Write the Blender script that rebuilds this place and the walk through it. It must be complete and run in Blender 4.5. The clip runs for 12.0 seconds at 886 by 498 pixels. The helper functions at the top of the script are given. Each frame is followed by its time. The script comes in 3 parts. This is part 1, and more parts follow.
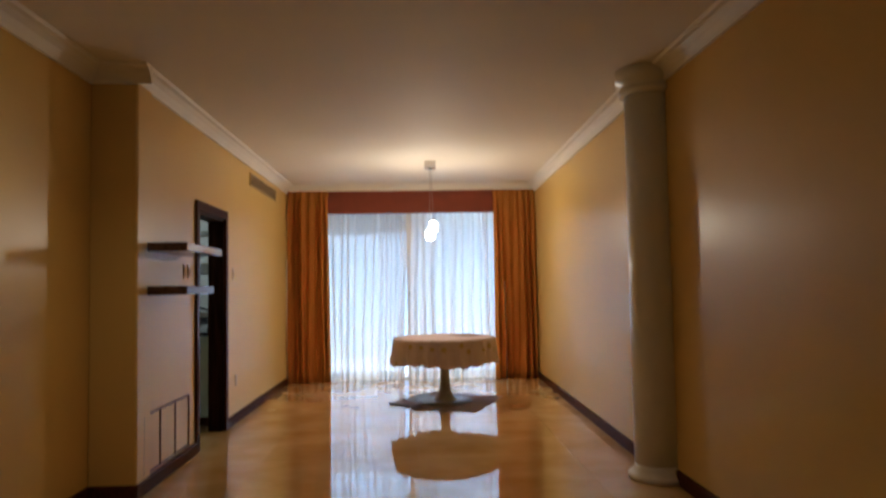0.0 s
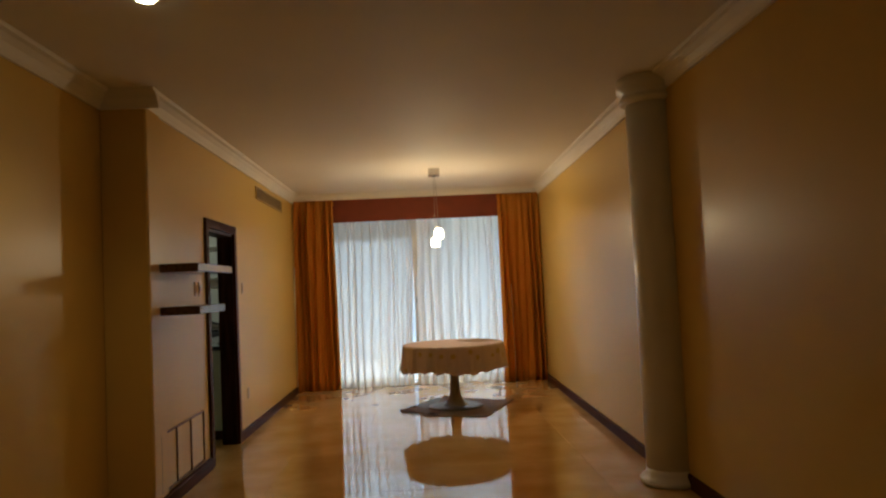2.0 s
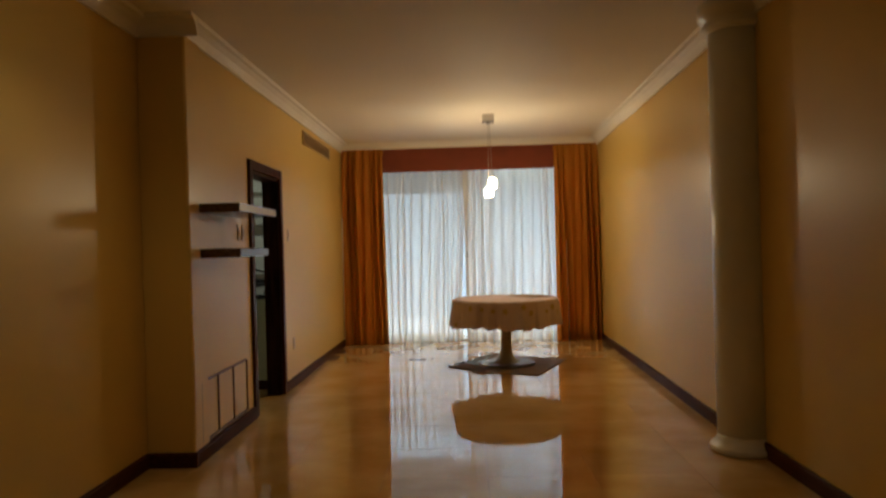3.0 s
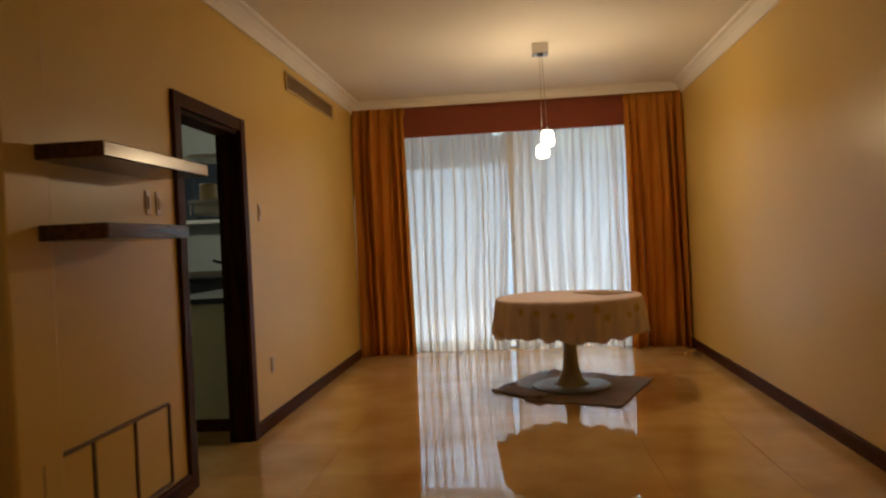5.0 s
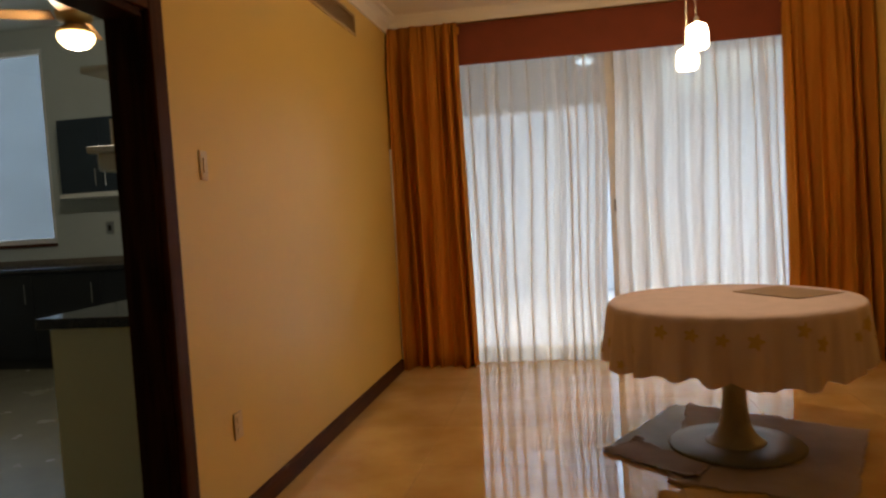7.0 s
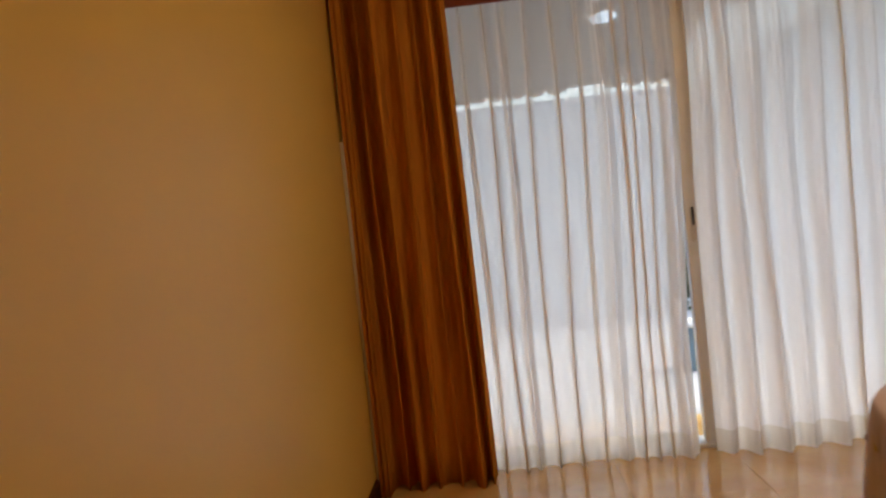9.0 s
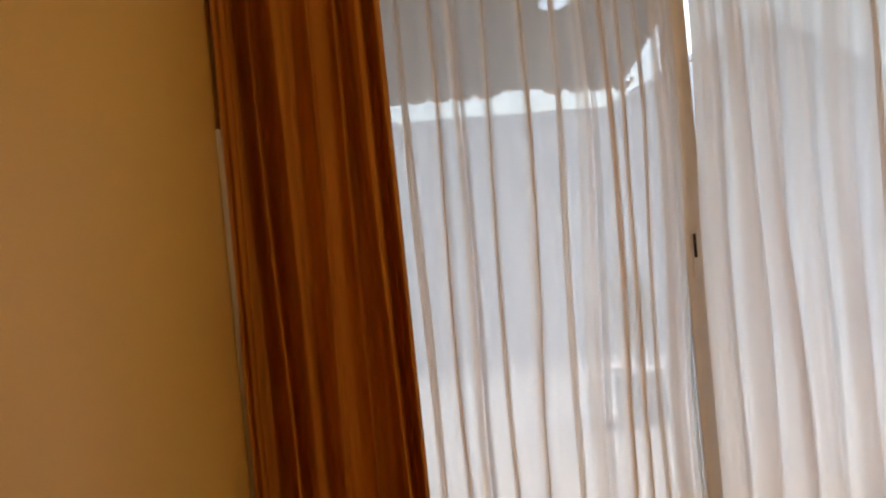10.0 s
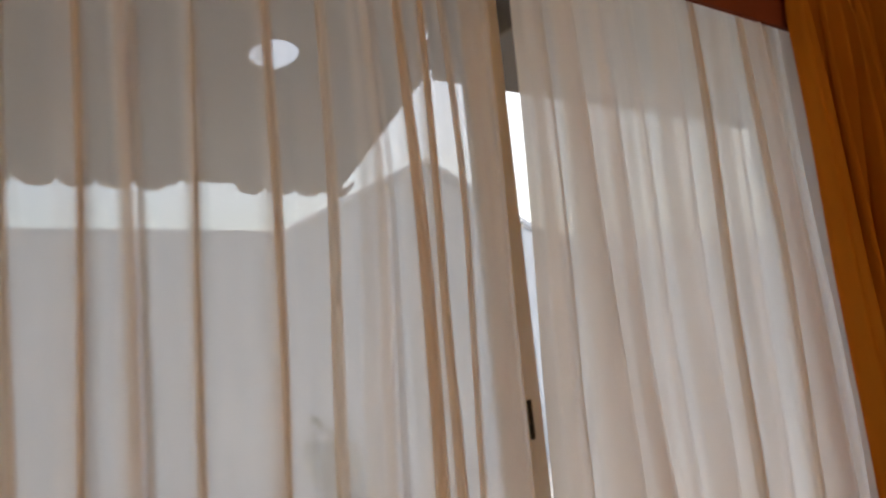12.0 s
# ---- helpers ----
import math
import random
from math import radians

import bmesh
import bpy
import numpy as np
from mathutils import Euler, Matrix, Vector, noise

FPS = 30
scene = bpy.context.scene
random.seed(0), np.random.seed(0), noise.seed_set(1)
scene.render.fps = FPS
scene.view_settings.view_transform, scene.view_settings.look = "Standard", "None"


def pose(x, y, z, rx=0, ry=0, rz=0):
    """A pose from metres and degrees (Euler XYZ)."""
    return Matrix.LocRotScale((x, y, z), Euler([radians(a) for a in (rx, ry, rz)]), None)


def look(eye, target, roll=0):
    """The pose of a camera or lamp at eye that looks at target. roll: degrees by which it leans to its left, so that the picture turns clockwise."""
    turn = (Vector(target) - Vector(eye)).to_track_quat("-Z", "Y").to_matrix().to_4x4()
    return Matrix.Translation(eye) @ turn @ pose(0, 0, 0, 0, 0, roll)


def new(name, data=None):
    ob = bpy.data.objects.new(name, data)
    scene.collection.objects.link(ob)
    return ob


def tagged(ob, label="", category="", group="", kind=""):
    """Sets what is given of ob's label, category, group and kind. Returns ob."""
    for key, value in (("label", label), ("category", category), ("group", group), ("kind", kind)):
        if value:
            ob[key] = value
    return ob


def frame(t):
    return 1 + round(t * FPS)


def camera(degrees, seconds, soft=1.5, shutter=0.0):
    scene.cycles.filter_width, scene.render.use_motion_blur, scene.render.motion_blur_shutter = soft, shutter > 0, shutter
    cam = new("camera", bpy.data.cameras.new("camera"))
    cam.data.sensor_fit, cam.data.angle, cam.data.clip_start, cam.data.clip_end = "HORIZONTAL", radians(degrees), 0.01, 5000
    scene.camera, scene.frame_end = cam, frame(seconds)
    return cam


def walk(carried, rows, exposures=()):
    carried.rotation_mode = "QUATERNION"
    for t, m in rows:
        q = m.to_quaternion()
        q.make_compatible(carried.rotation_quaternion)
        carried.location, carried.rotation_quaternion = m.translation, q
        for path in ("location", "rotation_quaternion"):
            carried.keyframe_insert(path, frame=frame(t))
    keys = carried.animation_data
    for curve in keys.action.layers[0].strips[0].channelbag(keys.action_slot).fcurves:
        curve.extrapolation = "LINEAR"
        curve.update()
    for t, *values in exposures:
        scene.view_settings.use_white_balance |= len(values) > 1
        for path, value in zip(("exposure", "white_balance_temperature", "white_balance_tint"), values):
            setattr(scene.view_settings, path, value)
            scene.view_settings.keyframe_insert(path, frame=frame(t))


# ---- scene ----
cam = camera(64.0, 12.0, soft=2.3, shutter=0.5)

# seconds, eye, target, roll
PATH = [
    (0, (1.768, -10.178, 1.319), (1.857, -8.183, 1.426), -1.0),
    (0.5, (1.77, -10.235, 1.288), (1.883, -8.239, 1.233), -1.1),
    (1, (1.748, -10.236, 1.308), (1.816, -8.239, 1.22), -1.4),
    (1.5, (1.729, -10.234, 1.392), (1.775, -8.235, 1.402), -2.5),
    (2, (1.747, -10.239, 1.418), (1.824, -8.243, 1.52), -2.7),
    (2.5, (1.744, -10.136, 1.371), (1.766, -8.136, 1.411), -1.4),
    (3, (1.709, -9.868, 1.324), (1.645, -7.869, 1.32), -1.6),
    (3.2, (1.71, -9.716, 1.299), (1.653, -7.719, 1.218), -2.0),
    (4.8, (1.724, -7.984, 1.242), (1.56, -5.992, 1.17), -2.9),
    (5, (1.686, -7.747, 1.232), (1.497, -5.756, 1.21), -2.7),
    (5.5, (1.611, -7.21, 1.259), (1.481, -5.215, 1.202), -4.1),
    (6, (1.562, -6.682, 1.267), (1.243, -4.709, 1.189), -2.9),
    (6.5, (1.481, -6.144, 1.262), (1.24, -4.161, 1.172), -4.5),
    (7, (1.377, -5.588, 1.255), (1.021, -3.623, 1.147), -3.4),
    (7.2, (1.323, -5.366, 1.259), (0.992, -3.398, 1.129), -2.5),
    (8.8, (0.695, -3.735, 1.267), (0.603, -1.737, 1.219), -6.1),
    (9, (0.664, -3.556, 1.309), (0.54, -1.561, 1.241), -6.1),
    (9.5, (0.633, -3.094, 1.28), (0.571, -1.095, 1.231), -4.1),
    (10, (0.463, -2.498, 1.325), (0.669, -0.508, 1.305), -5.4),
    (10.5, (0.512, -2.158, 1.312), (0.755, -0.173, 1.332), -5.7),
    (11, (0.396, -1.718, 1.344), (1.111, 0.148, 1.399), -4.2),
    (11.5, (0.455, -1.465, 1.429), (1.4, 0.289, 1.604), -4.5),
    (12, (0.591, -1.169, 1.417), (1.722, 0.459, 1.683), -5.6),
]

EXPOSURES = [
    (0.0, 2.80, 4900, 4), (0.5, 2.46, 5200, 2), (1.0, 2.32, 5500, 0), (2.5, 2.27, 6000, -2), (5.5, 2.20, 6000, 2), (6.0, 2.18, 6000, 1), (6.5, 2.18, 6100, 5),
    (7.0, 2.18, 6400, 7), (9.5, 1.95, 6500, 11), (10.5, 2.0, 6550, 12), (11.5, 1.72, 6900, 13), (12.0, 1.48, 7100, 13),
]
walk(cam, [(t, look(eye, target, roll)) for t, eye, target, roll in PATH], EXPOSURES)

# ---- light ----
SUN_ELEVATION, SUN_HEADING = radians(55), radians(72)
world = bpy.data.worlds.new("world")
scene.world = world
world.use_nodes = True
wn = world.node_tree.nodes
sky = wn.new("ShaderNodeTexSky")
sky.sky_type, sky.sun_disc = "NISHITA", False
sky.air_density, sky.dust_density, sky.ozone_density = 1.3, 4.0, 1.0
sky.sun_elevation, sky.sun_rotation = SUN_ELEVATION, SUN_HEADING
wn["Background"].inputs["Strength"].default_value = 0.15
world.node_tree.links.new(sky.outputs["Color"], wn["Background"].inputs["Color"])


def lamp(name, kind, eye, target, energy, color, **more):
    data = bpy.data.lights.new(name, kind)
    data.energy, data.color = energy, color
    if "size" in more:
        data.shadow_soft_size = more["size"]
    if "spot" in more:
        data.spot_size, data.spot_blend = radians(more["spot"]), 0.6
    ob = new(name, data)
    ob.matrix_world = look(eye, target)
    return ob


# a hazy sun stands off to the side over the garden: the sky beyond the wall is bright, the wall itself in shade
sun_way = Vector((math.sin(SUN_HEADING) * math.cos(SUN_ELEVATION), math.cos(SUN_HEADING) * math.cos(SUN_ELEVATION), math.sin(SUN_ELEVATION)))
sun = lamp("sun", "SUN", sun_way * 30, (0, 0, 0), 1.0, (1.0, 0.99, 0.97))
sun.data.angle = radians(16)
WARM = (1.0, 0.70, 0.40)
lamp("pendant_bulb", "POINT", (2.0, -1.89, 2.0), (2.0, -1.89, 0), 4.6, (1.0, 0.63, 0.34), size=0.04)
lamp("downlight_bulb", "SPOT", (0.56, -7.0, 2.765), (0.56, -7.0, 0), 2.0, WARM, size=0.04, spot=130)
lamp("kitchen_bulb", "POINT", (-1.55, -1.62, 2.36), (-1.55, -1.62, 0), 7.0, (1.0, 0.88, 0.68), size=0.07)

# ---- materials ----


def material(name, color, rough=0.5, metal=0.0, vary=0.12, scale=6.0, fine=60.0, bump=0.1, coat=0.0, stretch=(1, 1, 1), second=None, rough_vary=0.08, ramp=(0.35, 0.65), random_tint=0.0):
    """A plain surface with cloudy tone at a large scale, grain at a small one and fine relief."""
    m = bpy.data.materials.new(name)
    m.use_nodes = True
    n, l = m.node_tree.nodes, m.node_tree.links
    b = n["Principled BSDF"]
    co = n.new("ShaderNodeNewGeometry")
    mp = n.new("ShaderNodeMapping")
    mp.inputs["Scale"].default_value = stretch
    l.new(co.outputs["Position"], mp.inputs["Vector"])
    big = n.new("ShaderNodeTexNoise")
    big.inputs["Scale"].default_value, big.inputs["Detail"].default_value = scale, 5
    small = n.new("ShaderNodeTexNoise")
    small.inputs["Scale"].default_value, small.inputs["Detail"].default_value = fine, 3
    l.new(mp.outputs["Vector"], big.inputs["Vector"])
    l.new(mp.outputs["Vector"], small.inputs["Vector"])
    r = n.new("ShaderNodeValToRGB")
    r.color_ramp.elements[0].position, r.color_ramp.elements[1].position = ramp
    c2 = second or tuple(c * (1 - vary) for c in color)
    r.color_ramp.elements[0].color, r.color_ramp.elements[1].color = (*c2, 1), (*color, 1)
    l.new(big.outputs["Fac"], r.inputs["Fac"])
    mix = n.new("ShaderNodeMix")
    mix.data_type, mix.blend_type = "RGBA", "MULTIPLY"
    mix.inputs[0].default_value = vary
    l.new(r.outputs["Color"], mix.inputs[6])
    l.new(small.outputs["Color"], mix.inputs[7])
    out = mix.outputs[2]
    if random_tint:
        info = n.new("ShaderNodeObjectInfo")
        hsv = n.new("ShaderNodeHueSaturation")
        ra = n.new("ShaderNodeMapRange")
        ra.inputs["To Min"].default_value, ra.inputs["To Max"].default_value = 1 - random_tint, 1 + random_tint
        l.new(info.outputs["Random"], ra.inputs["Value"])
        l.new(ra.outputs["Result"], hsv.inputs["Value"])
        l.new(out, hsv.inputs["Color"])
        out = hsv.outputs["Color"]
    l.new(out, b.inputs["Base Color"])
    rr = n.new("ShaderNodeMapRange")
    rr.inputs["To Min"].default_value, rr.inputs["To Max"].default_value = max(0.02, rough - rough_vary), rough + rough_vary
    l.new(big.outputs["Fac"], rr.inputs["Value"])
    l.new(rr.outputs["Result"], b.inputs["Roughness"])
    b.inputs["Metallic"].default_value = metal
    b.inputs["Coat Weight"].default_value = coat
    if bump:
        bu = n.new("ShaderNodeBump")
        bu.inputs["Strength"].default_value, bu.inputs["Distance"].default_value = bump, 0.002
        l.new(small.outputs["Fac"], bu.inputs["Height"])
        l.new(bu.outputs["Normal"], b.inputs["Normal"])
    return m


def fabric(name, color, through_part, open_part=0.0, vary=0.1, thread=900.0, second=None, weave=False):
    """Woven cloth: light comes back from it, glows through it, and passes between the threads."""
    m = bpy.data.materials.new(name)
    m.use_nodes = True
    n, l = m.node_tree.nodes, m.node_tree.links
    n.remove(n["Principled BSDF"])
    out = n["Material Output"]
    co = n.new("ShaderNodeTexCoord")
    no = n.new("ShaderNodeTexNoise")
    no.inputs["Scale"].default_value, no.inputs["Detail"].default_value = 9.0, 6
    mp = n.new("ShaderNodeMapping")
    mp.inputs["Scale"].default_value = (1.2, 1.2, 0.25)
    l.new(co.outputs["Object"], mp.inputs["Vector"])
    l.new(mp.outputs["Vector"], no.inputs["Vector"])
    r = n.new("ShaderNodeValToRGB")
    r.color_ramp.elements[0].position, r.color_ramp.elements[1].position = 0.3, 0.7
    c2 = second or tuple(c * (1 - vary) for c in color)
    r.color_ramp.elements[0].color, r.color_ramp.elements[1].color = (*c2, 1), (*color, 1)
    l.new(no.outputs["Fac"], r.inputs["Fac"])
    di, tr, op = n.new("ShaderNodeBsdfDiffuse"), n.new("ShaderNodeBsdfTranslucent"), n.new("ShaderNodeBsdfTransparent")
    wave = n.new("ShaderNodeTexNoise")
    wave.inputs["Scale"].default_value = thread
    l.new(co.outputs["Object"], wave.inputs["Vector"])
    bu = n.new("ShaderNodeBump")
    bu.inputs["Strength"].default_value, bu.inputs["Distance"].default_value = 0.25, 0.001
    l.new(wave.outputs["Fac"], bu.inputs["Height"])
    for s in (di, tr):
        l.new(r.outputs["Color"], s.inputs["Color"])
    l.new(bu.outputs["Normal"], di.inputs["Normal"])
    m1, m2 = n.new("ShaderNodeMixShader"), n.new("ShaderNodeMixShader")
    m1.inputs[0].default_value, m2.inputs[0].default_value = through_part, open_part
    if weave:
        # the gaps between the threads close where the cloth turns edge-on to the window
        ge, dot, pw, sc = n.new("ShaderNodeNewGeometry"), n.new("ShaderNodeVectorMath"), n.new("ShaderNodeMath"), n.new("ShaderNodeMath")
        dot.operation, pw.operation, sc.operation = "DOT_PRODUCT", "POWER", "MULTIPLY"
        dot.inputs[1].default_value = (0, 1, 0)
        ab = n.new("ShaderNodeMath")
        ab.operation = "ABSOLUTE"
        l.new(ge.outputs["Normal"], dot.inputs[0])
        l.new(dot.outputs["Value"], ab.inputs[0])
        l.new(ab.outputs[0], pw.inputs[0])
        pw.inputs[1].default_value, sc.inputs[1].default_value = 2.5, open_part
        l.new(pw.outputs[0], sc.inputs[0])
        l.new(sc.outputs[0], m2.inputs[0])
    l.new(di.outputs[0], m1.inputs[1])
    l.new(tr.outputs[0], m1.inputs[2])
    l.new(m1.outputs[0], m2.inputs[1])
    l.new(op.outputs[0], m2.inputs[2])
    l.new(m2.outputs[0], out.inputs["Surface"])
    return m


def glowing(name, color, strength):
    m = bpy.data.materials.new(name)
    m.use_nodes = True
    b = m.node_tree.nodes["Principled BSDF"]
    b.inputs["Base Color"].default_value = (0.9, 0.88, 0.82, 1)
    b.inputs["Emission Color"].default_value = (*color, 1)
    b.inputs["Emission Strength"].default_value = strength
    return m


def glass(name, tint=(0.96, 0.98, 0.97)):
    m = bpy.data.materials.new(name)
    m.use_nodes = True
    b = m.node_tree.nodes["Principled BSDF"]
    b.inputs["Base Color"].default_value = (*tint, 1)
    b.inputs["Roughness"].default_value = 0.01
    b.inputs["Transmission Weight"].default_value = 1.0
    b.inputs["IOR"].default_value = 1.45
    return m


PAINT = material("cream_wall_paint", (0.76, 0.52, 0.137), 0.33, vary=0.05, scale=1.2, fine=180, bump=0.06, rough_vary=0.05)
COLUMN_PAINT = material("ivory_column_paint", (0.86, 0.85, 0.80), 0.34, vary=0.05, scale=2, fine=160, bump=0.06)
CEILING = material("ceiling_white_paint", (0.84, 0.79, 0.70), 0.7, vary=0.04, scale=1.0, fine=120, bump=0.08)
CORNICE = material("cornice_plaster", (0.88, 0.84, 0.76), 0.55, vary=0.05, scale=3, fine=140, bump=0.05)
MARBLE = material("polished_cream_marble", (0.80, 0.55, 0.23), 0.035, vary=0.10, scale=2.2, fine=26, bump=0.0, second=(0.62, 0.385, 0.125), rough_vary=0.015, random_tint=0.06, coat=0.35)
MARBLE.node_tree.nodes["Principled BSDF"].inputs["Specular IOR Level"].default_value = 0.95
PAINT.node_tree.nodes["Principled BSDF"].inputs["Specular IOR Level"].default_value = 0.3
GROUT = material("floor_joint_filler", (0.45, 0.33, 0.20), 0.4, vary=0.1, bump=0)
DARK_WOOD = material("dark_stained_wood", (0.055, 0.020, 0.010), 0.45, vary=0.3, scale=4, fine=40, bump=0.15, stretch=(8, 8, 0.6), second=(0.022, 0.008, 0.004))
CASING = material("red_brown_door_casing", (0.09, 0.030, 0.013), 0.4, vary=0.3, scale=4, fine=40, bump=0.15, stretch=(8, 8, 0.6), second=(0.05, 0.016, 0.007))
BASE_WOOD = material("brown_baseboard_wood", (0.10, 0.034, 0.014), 0.5, vary=0.25, scale=4, fine=40, bump=0.12, stretch=(8, 0.6, 8), second=(0.060, 0.020, 0.009))
for wood in (CASING, BASE_WOOD, DARK_WOOD):
    wood.node_tree.nodes["Principled BSDF"].inputs["Specular IOR Level"].default_value = 0.06
SHELF_WOOD = material("glossy_walnut_laminate", (0.13, 0.055, 0.028), 0.18, vary=0.3, scale=5, fine=50, bump=0.08, stretch=(8, 0.6, 8), second=(0.07, 0.03, 0.016))
TAN_EDGE = material("tan_wood_edging", (0.55, 0.36, 0.13), 0.22, vary=0.2, scale=5, fine=50, bump=0.06, stretch=(8, 0.6, 8))
PLASTIC = material("ivory_plastic", (0.66, 0.50, 0.27), 0.4, vary=0.05, bump=0)
GRILLE = material("painted_grille_metal", (0.62, 0.44, 0.19), 0.45, vary=0.1, bump=0.03)
GRILLE_DARK = material("brown_grille_shadow_box", (0.22, 0.13, 0.055), 0.6, vary=0.1, bump=0.03)
VALANCE = material("rust_red_valance_cloth", (0.27, 0.062, 0.028), 0.85, vary=0.15, scale=5, fine=400, bump=0.3)
DRAPE = fabric("mustard_drape_cloth", (0.78, 0.36, 0.060), 0.36, second=(0.68, 0.285, 0.042))
LINING = fabric("white_drape_lining", (0.90, 0.87, 0.80), 0.3)
SHEER = fabric("white_sheer_voile", (0.985, 0.925, 0.85), 0.93, 0.25, vary=0.03, weave=True)
SHEER_FULL = fabric("white_voile_gathered_full", (0.985, 0.945, 0.89), 0.92, 0.07, vary=0.03, weave=True)
LACE = fabric("cream_lace_hem", (0.95, 0.88, 0.75), 0.72, 0.10, vary=0.2, weave=True)
CLOTH = fabric("mauve_tablecloth_cotton", (0.66, 0.55, 0.56), 0.03, vary=0.1)
BLOOM = fabric("yellow_printed_flower", (0.54, 0.41, 0.20), 0.03)
# white lacquer, its colour lowered to carry the backlit shade on the foot
TABLE_WHITE = material("white_lacquer_toned_for_shade", (0.41, 0.38, 0.33), 0.28, vary=0.08, scale=5, bump=0.02)
# the foot's lacquer again, with the shade under the table put into its grey
TABLE_SHADED = material("base_lacquer_shaded", (0.21, 0.205, 0.19), 0.38, vary=0.15, scale=8, bump=0.03)
CARDBOARD = material("grey_brown_cardboard", (0.40, 0.31, 0.26), 0.8, vary=0.2, scale=5, fine=200, bump=0.2)
CARD_GREY = material("grey_side_of_card", (0.36, 0.40, 0.41), 0.55, vary=0.2, scale=5, fine=200, bump=0.2)
MAT = material("tan_placemat_weave", (0.36, 0.25, 0.16), 0.8, vary=0.2, scale=30, fine=300, bump=0.4)
CHROME = material("brushed_nickel", (0.62, 0.60, 0.57), 0.25, metal=1.0, vary=0.06, bump=0.02)
# fan motor metal; the warm glow of the bowl is in its colour
FAN_METAL = material("fan_metal_warmed_by_glow", (0.62, 0.40, 0.15), 0.35, metal=0.9, vary=0.1, bump=0.02)
MOULDING = material("dark_tan_moulding", (0.20, 0.115, 0.045), 0.45, vary=0.15, bump=0.03)
CORD = material("clear_grey_cord", (0.35, 0.30, 0.25), 0.4, vary=0.05, bump=0)
SHADE_GLASS = glowing("lit_opal_glass", (1.0, 0.80, 0.52), 4.0)
SPOT_GLASS = glowing("lit_downlight_lens", (1.0, 0.80, 0.50), 8.0)
KITCHEN_GLOBE = glowing("lit_kitchen_globe", (1.0, 0.66, 0.30), 1.7)
ALUMINIUM = material("grey_aluminium_frame", (0.82, 0.81, 0.79), 0.5, metal=0.0, vary=0.08, bump=0.02)
BLACK = material("black_plastic", (0.02, 0.02, 0.02), 0.35, vary=0.1, bump=0)
GLASS = glass("window_glass")
GARDEN_PAINT = material("white_garden_wall_paint", (0.72, 0.725, 0.73), 0.8, vary=0.06, scale=1.5, fine=80, bump=0.3)
# pale yard wall made dark grey, so the yard's shade sits in the colour
SIDE_RENDER = material("yard_wall_shade_tone", (0.17, 0.19, 0.195), 0.85, vary=0.15, scale=2, fine=80, bump=0.3)
PAVING = material("pale_patio_paving", (0.36, 0.37, 0.38), 0.7, vary=0.10, scale=3, fine=60, bump=0.2)
CLAY = material("weathered_clay_tile", (0.34, 0.22, 0.15), 0.85, vary=0.3, scale=6, fine=80, bump=0.4)
# grey boards taken down near black: the underside's shade is in this colour
SOFFIT = material("soffit_board_shade_tone", (0.105, 0.09, 0.075), 0.8, vary=0.15, scale=4, fine=80, bump=0.2)
LEAF = material("dark_green_leaf", (0.09, 0.14, 0.06), 0.45, vary=0.3, scale=8, bump=0.05)
BARK = material("brown_stem_bark", (0.16, 0.11, 0.07), 0.9, vary=0.3, scale=20, bump=0.4)
BLUE_RENDER = material("blue_grey_render", (0.22, 0.32, 0.40), 0.7, vary=0.15, scale=4, bump=0.2)
KITCHEN_PAINT = material("pale_kitchen_paint", (0.51, 0.55, 0.53), 0.5, vary=0.06, scale=2, bump=0.05)
KITCHEN_FLOOR = material("kitchen_floor_tile", (0.26, 0.24, 0.17), 0.25, vary=0.1, scale=4, bump=0.02)
GREEN_PANEL = material("pale_green_panel", (0.68, 0.74, 0.57), 0.45, vary=0.06, scale=3, bump=0.03)
GRANITE = material("black_polished_granite", (0.022, 0.022, 0.026), 0.12, vary=0.4, scale=120, fine=300, bump=0.0)
CABINET = material("blue_black_cabinet_front", (0.028, 0.042, 0.06), 0.30, vary=0.15, scale=4, bump=0.03)
UPSTAND = material("grey_brown_wall_tile", (0.20, 0.17, 0.13), 0.35, vary=0.2, scale=20, bump=0.03)
# brown blades, painted lighter with the orange glow of the bowl beneath
BLADE_WOOD = material("lamplit_fan_blade_veneer", (0.38, 0.19, 0.07), 0.4, vary=0.2, scale=4, fine=40, bump=0.05, stretch=(0.6, 8, 8))
WHITE_LAMINATE = material("white_laminate", (0.74, 0.75, 0.72), 0.35, vary=0.05, bump=0.02)
BASE_CABINET = material("near_black_cabinet_front", (0.010, 0.012, 0.016), 0.4, vary=0.15, scale=4, bump=0.03)
STEEL = material("steel_appliance", (0.42, 0.43, 0.44), 0.3, metal=0.9, vary=0.06, bump=0.02)

# ---- building helpers ----


def part(name, bm, mat, parent=None, label=""):
    """Links a bmesh as one mesh object, under a thing or under a part."""
    me = bpy.data.meshes.new(name)
    bm.to_mesh(me)
    bm.free()
    me.materials.append(mat)
    ob = new(name, me)
    if parent is not None:
        ob.parent = parent
    if label:
        ob["label"] = label
    return ob


def thing(name, label, category, group="", at=(0, 0, 0)):
    ob = new(name)
    ob.empty_display_size = 0.1
    ob.location = at
    return tagged(ob, label, category, group)


def setting(ob, label, category):
    return tagged(ob, label, category, kind="structure")


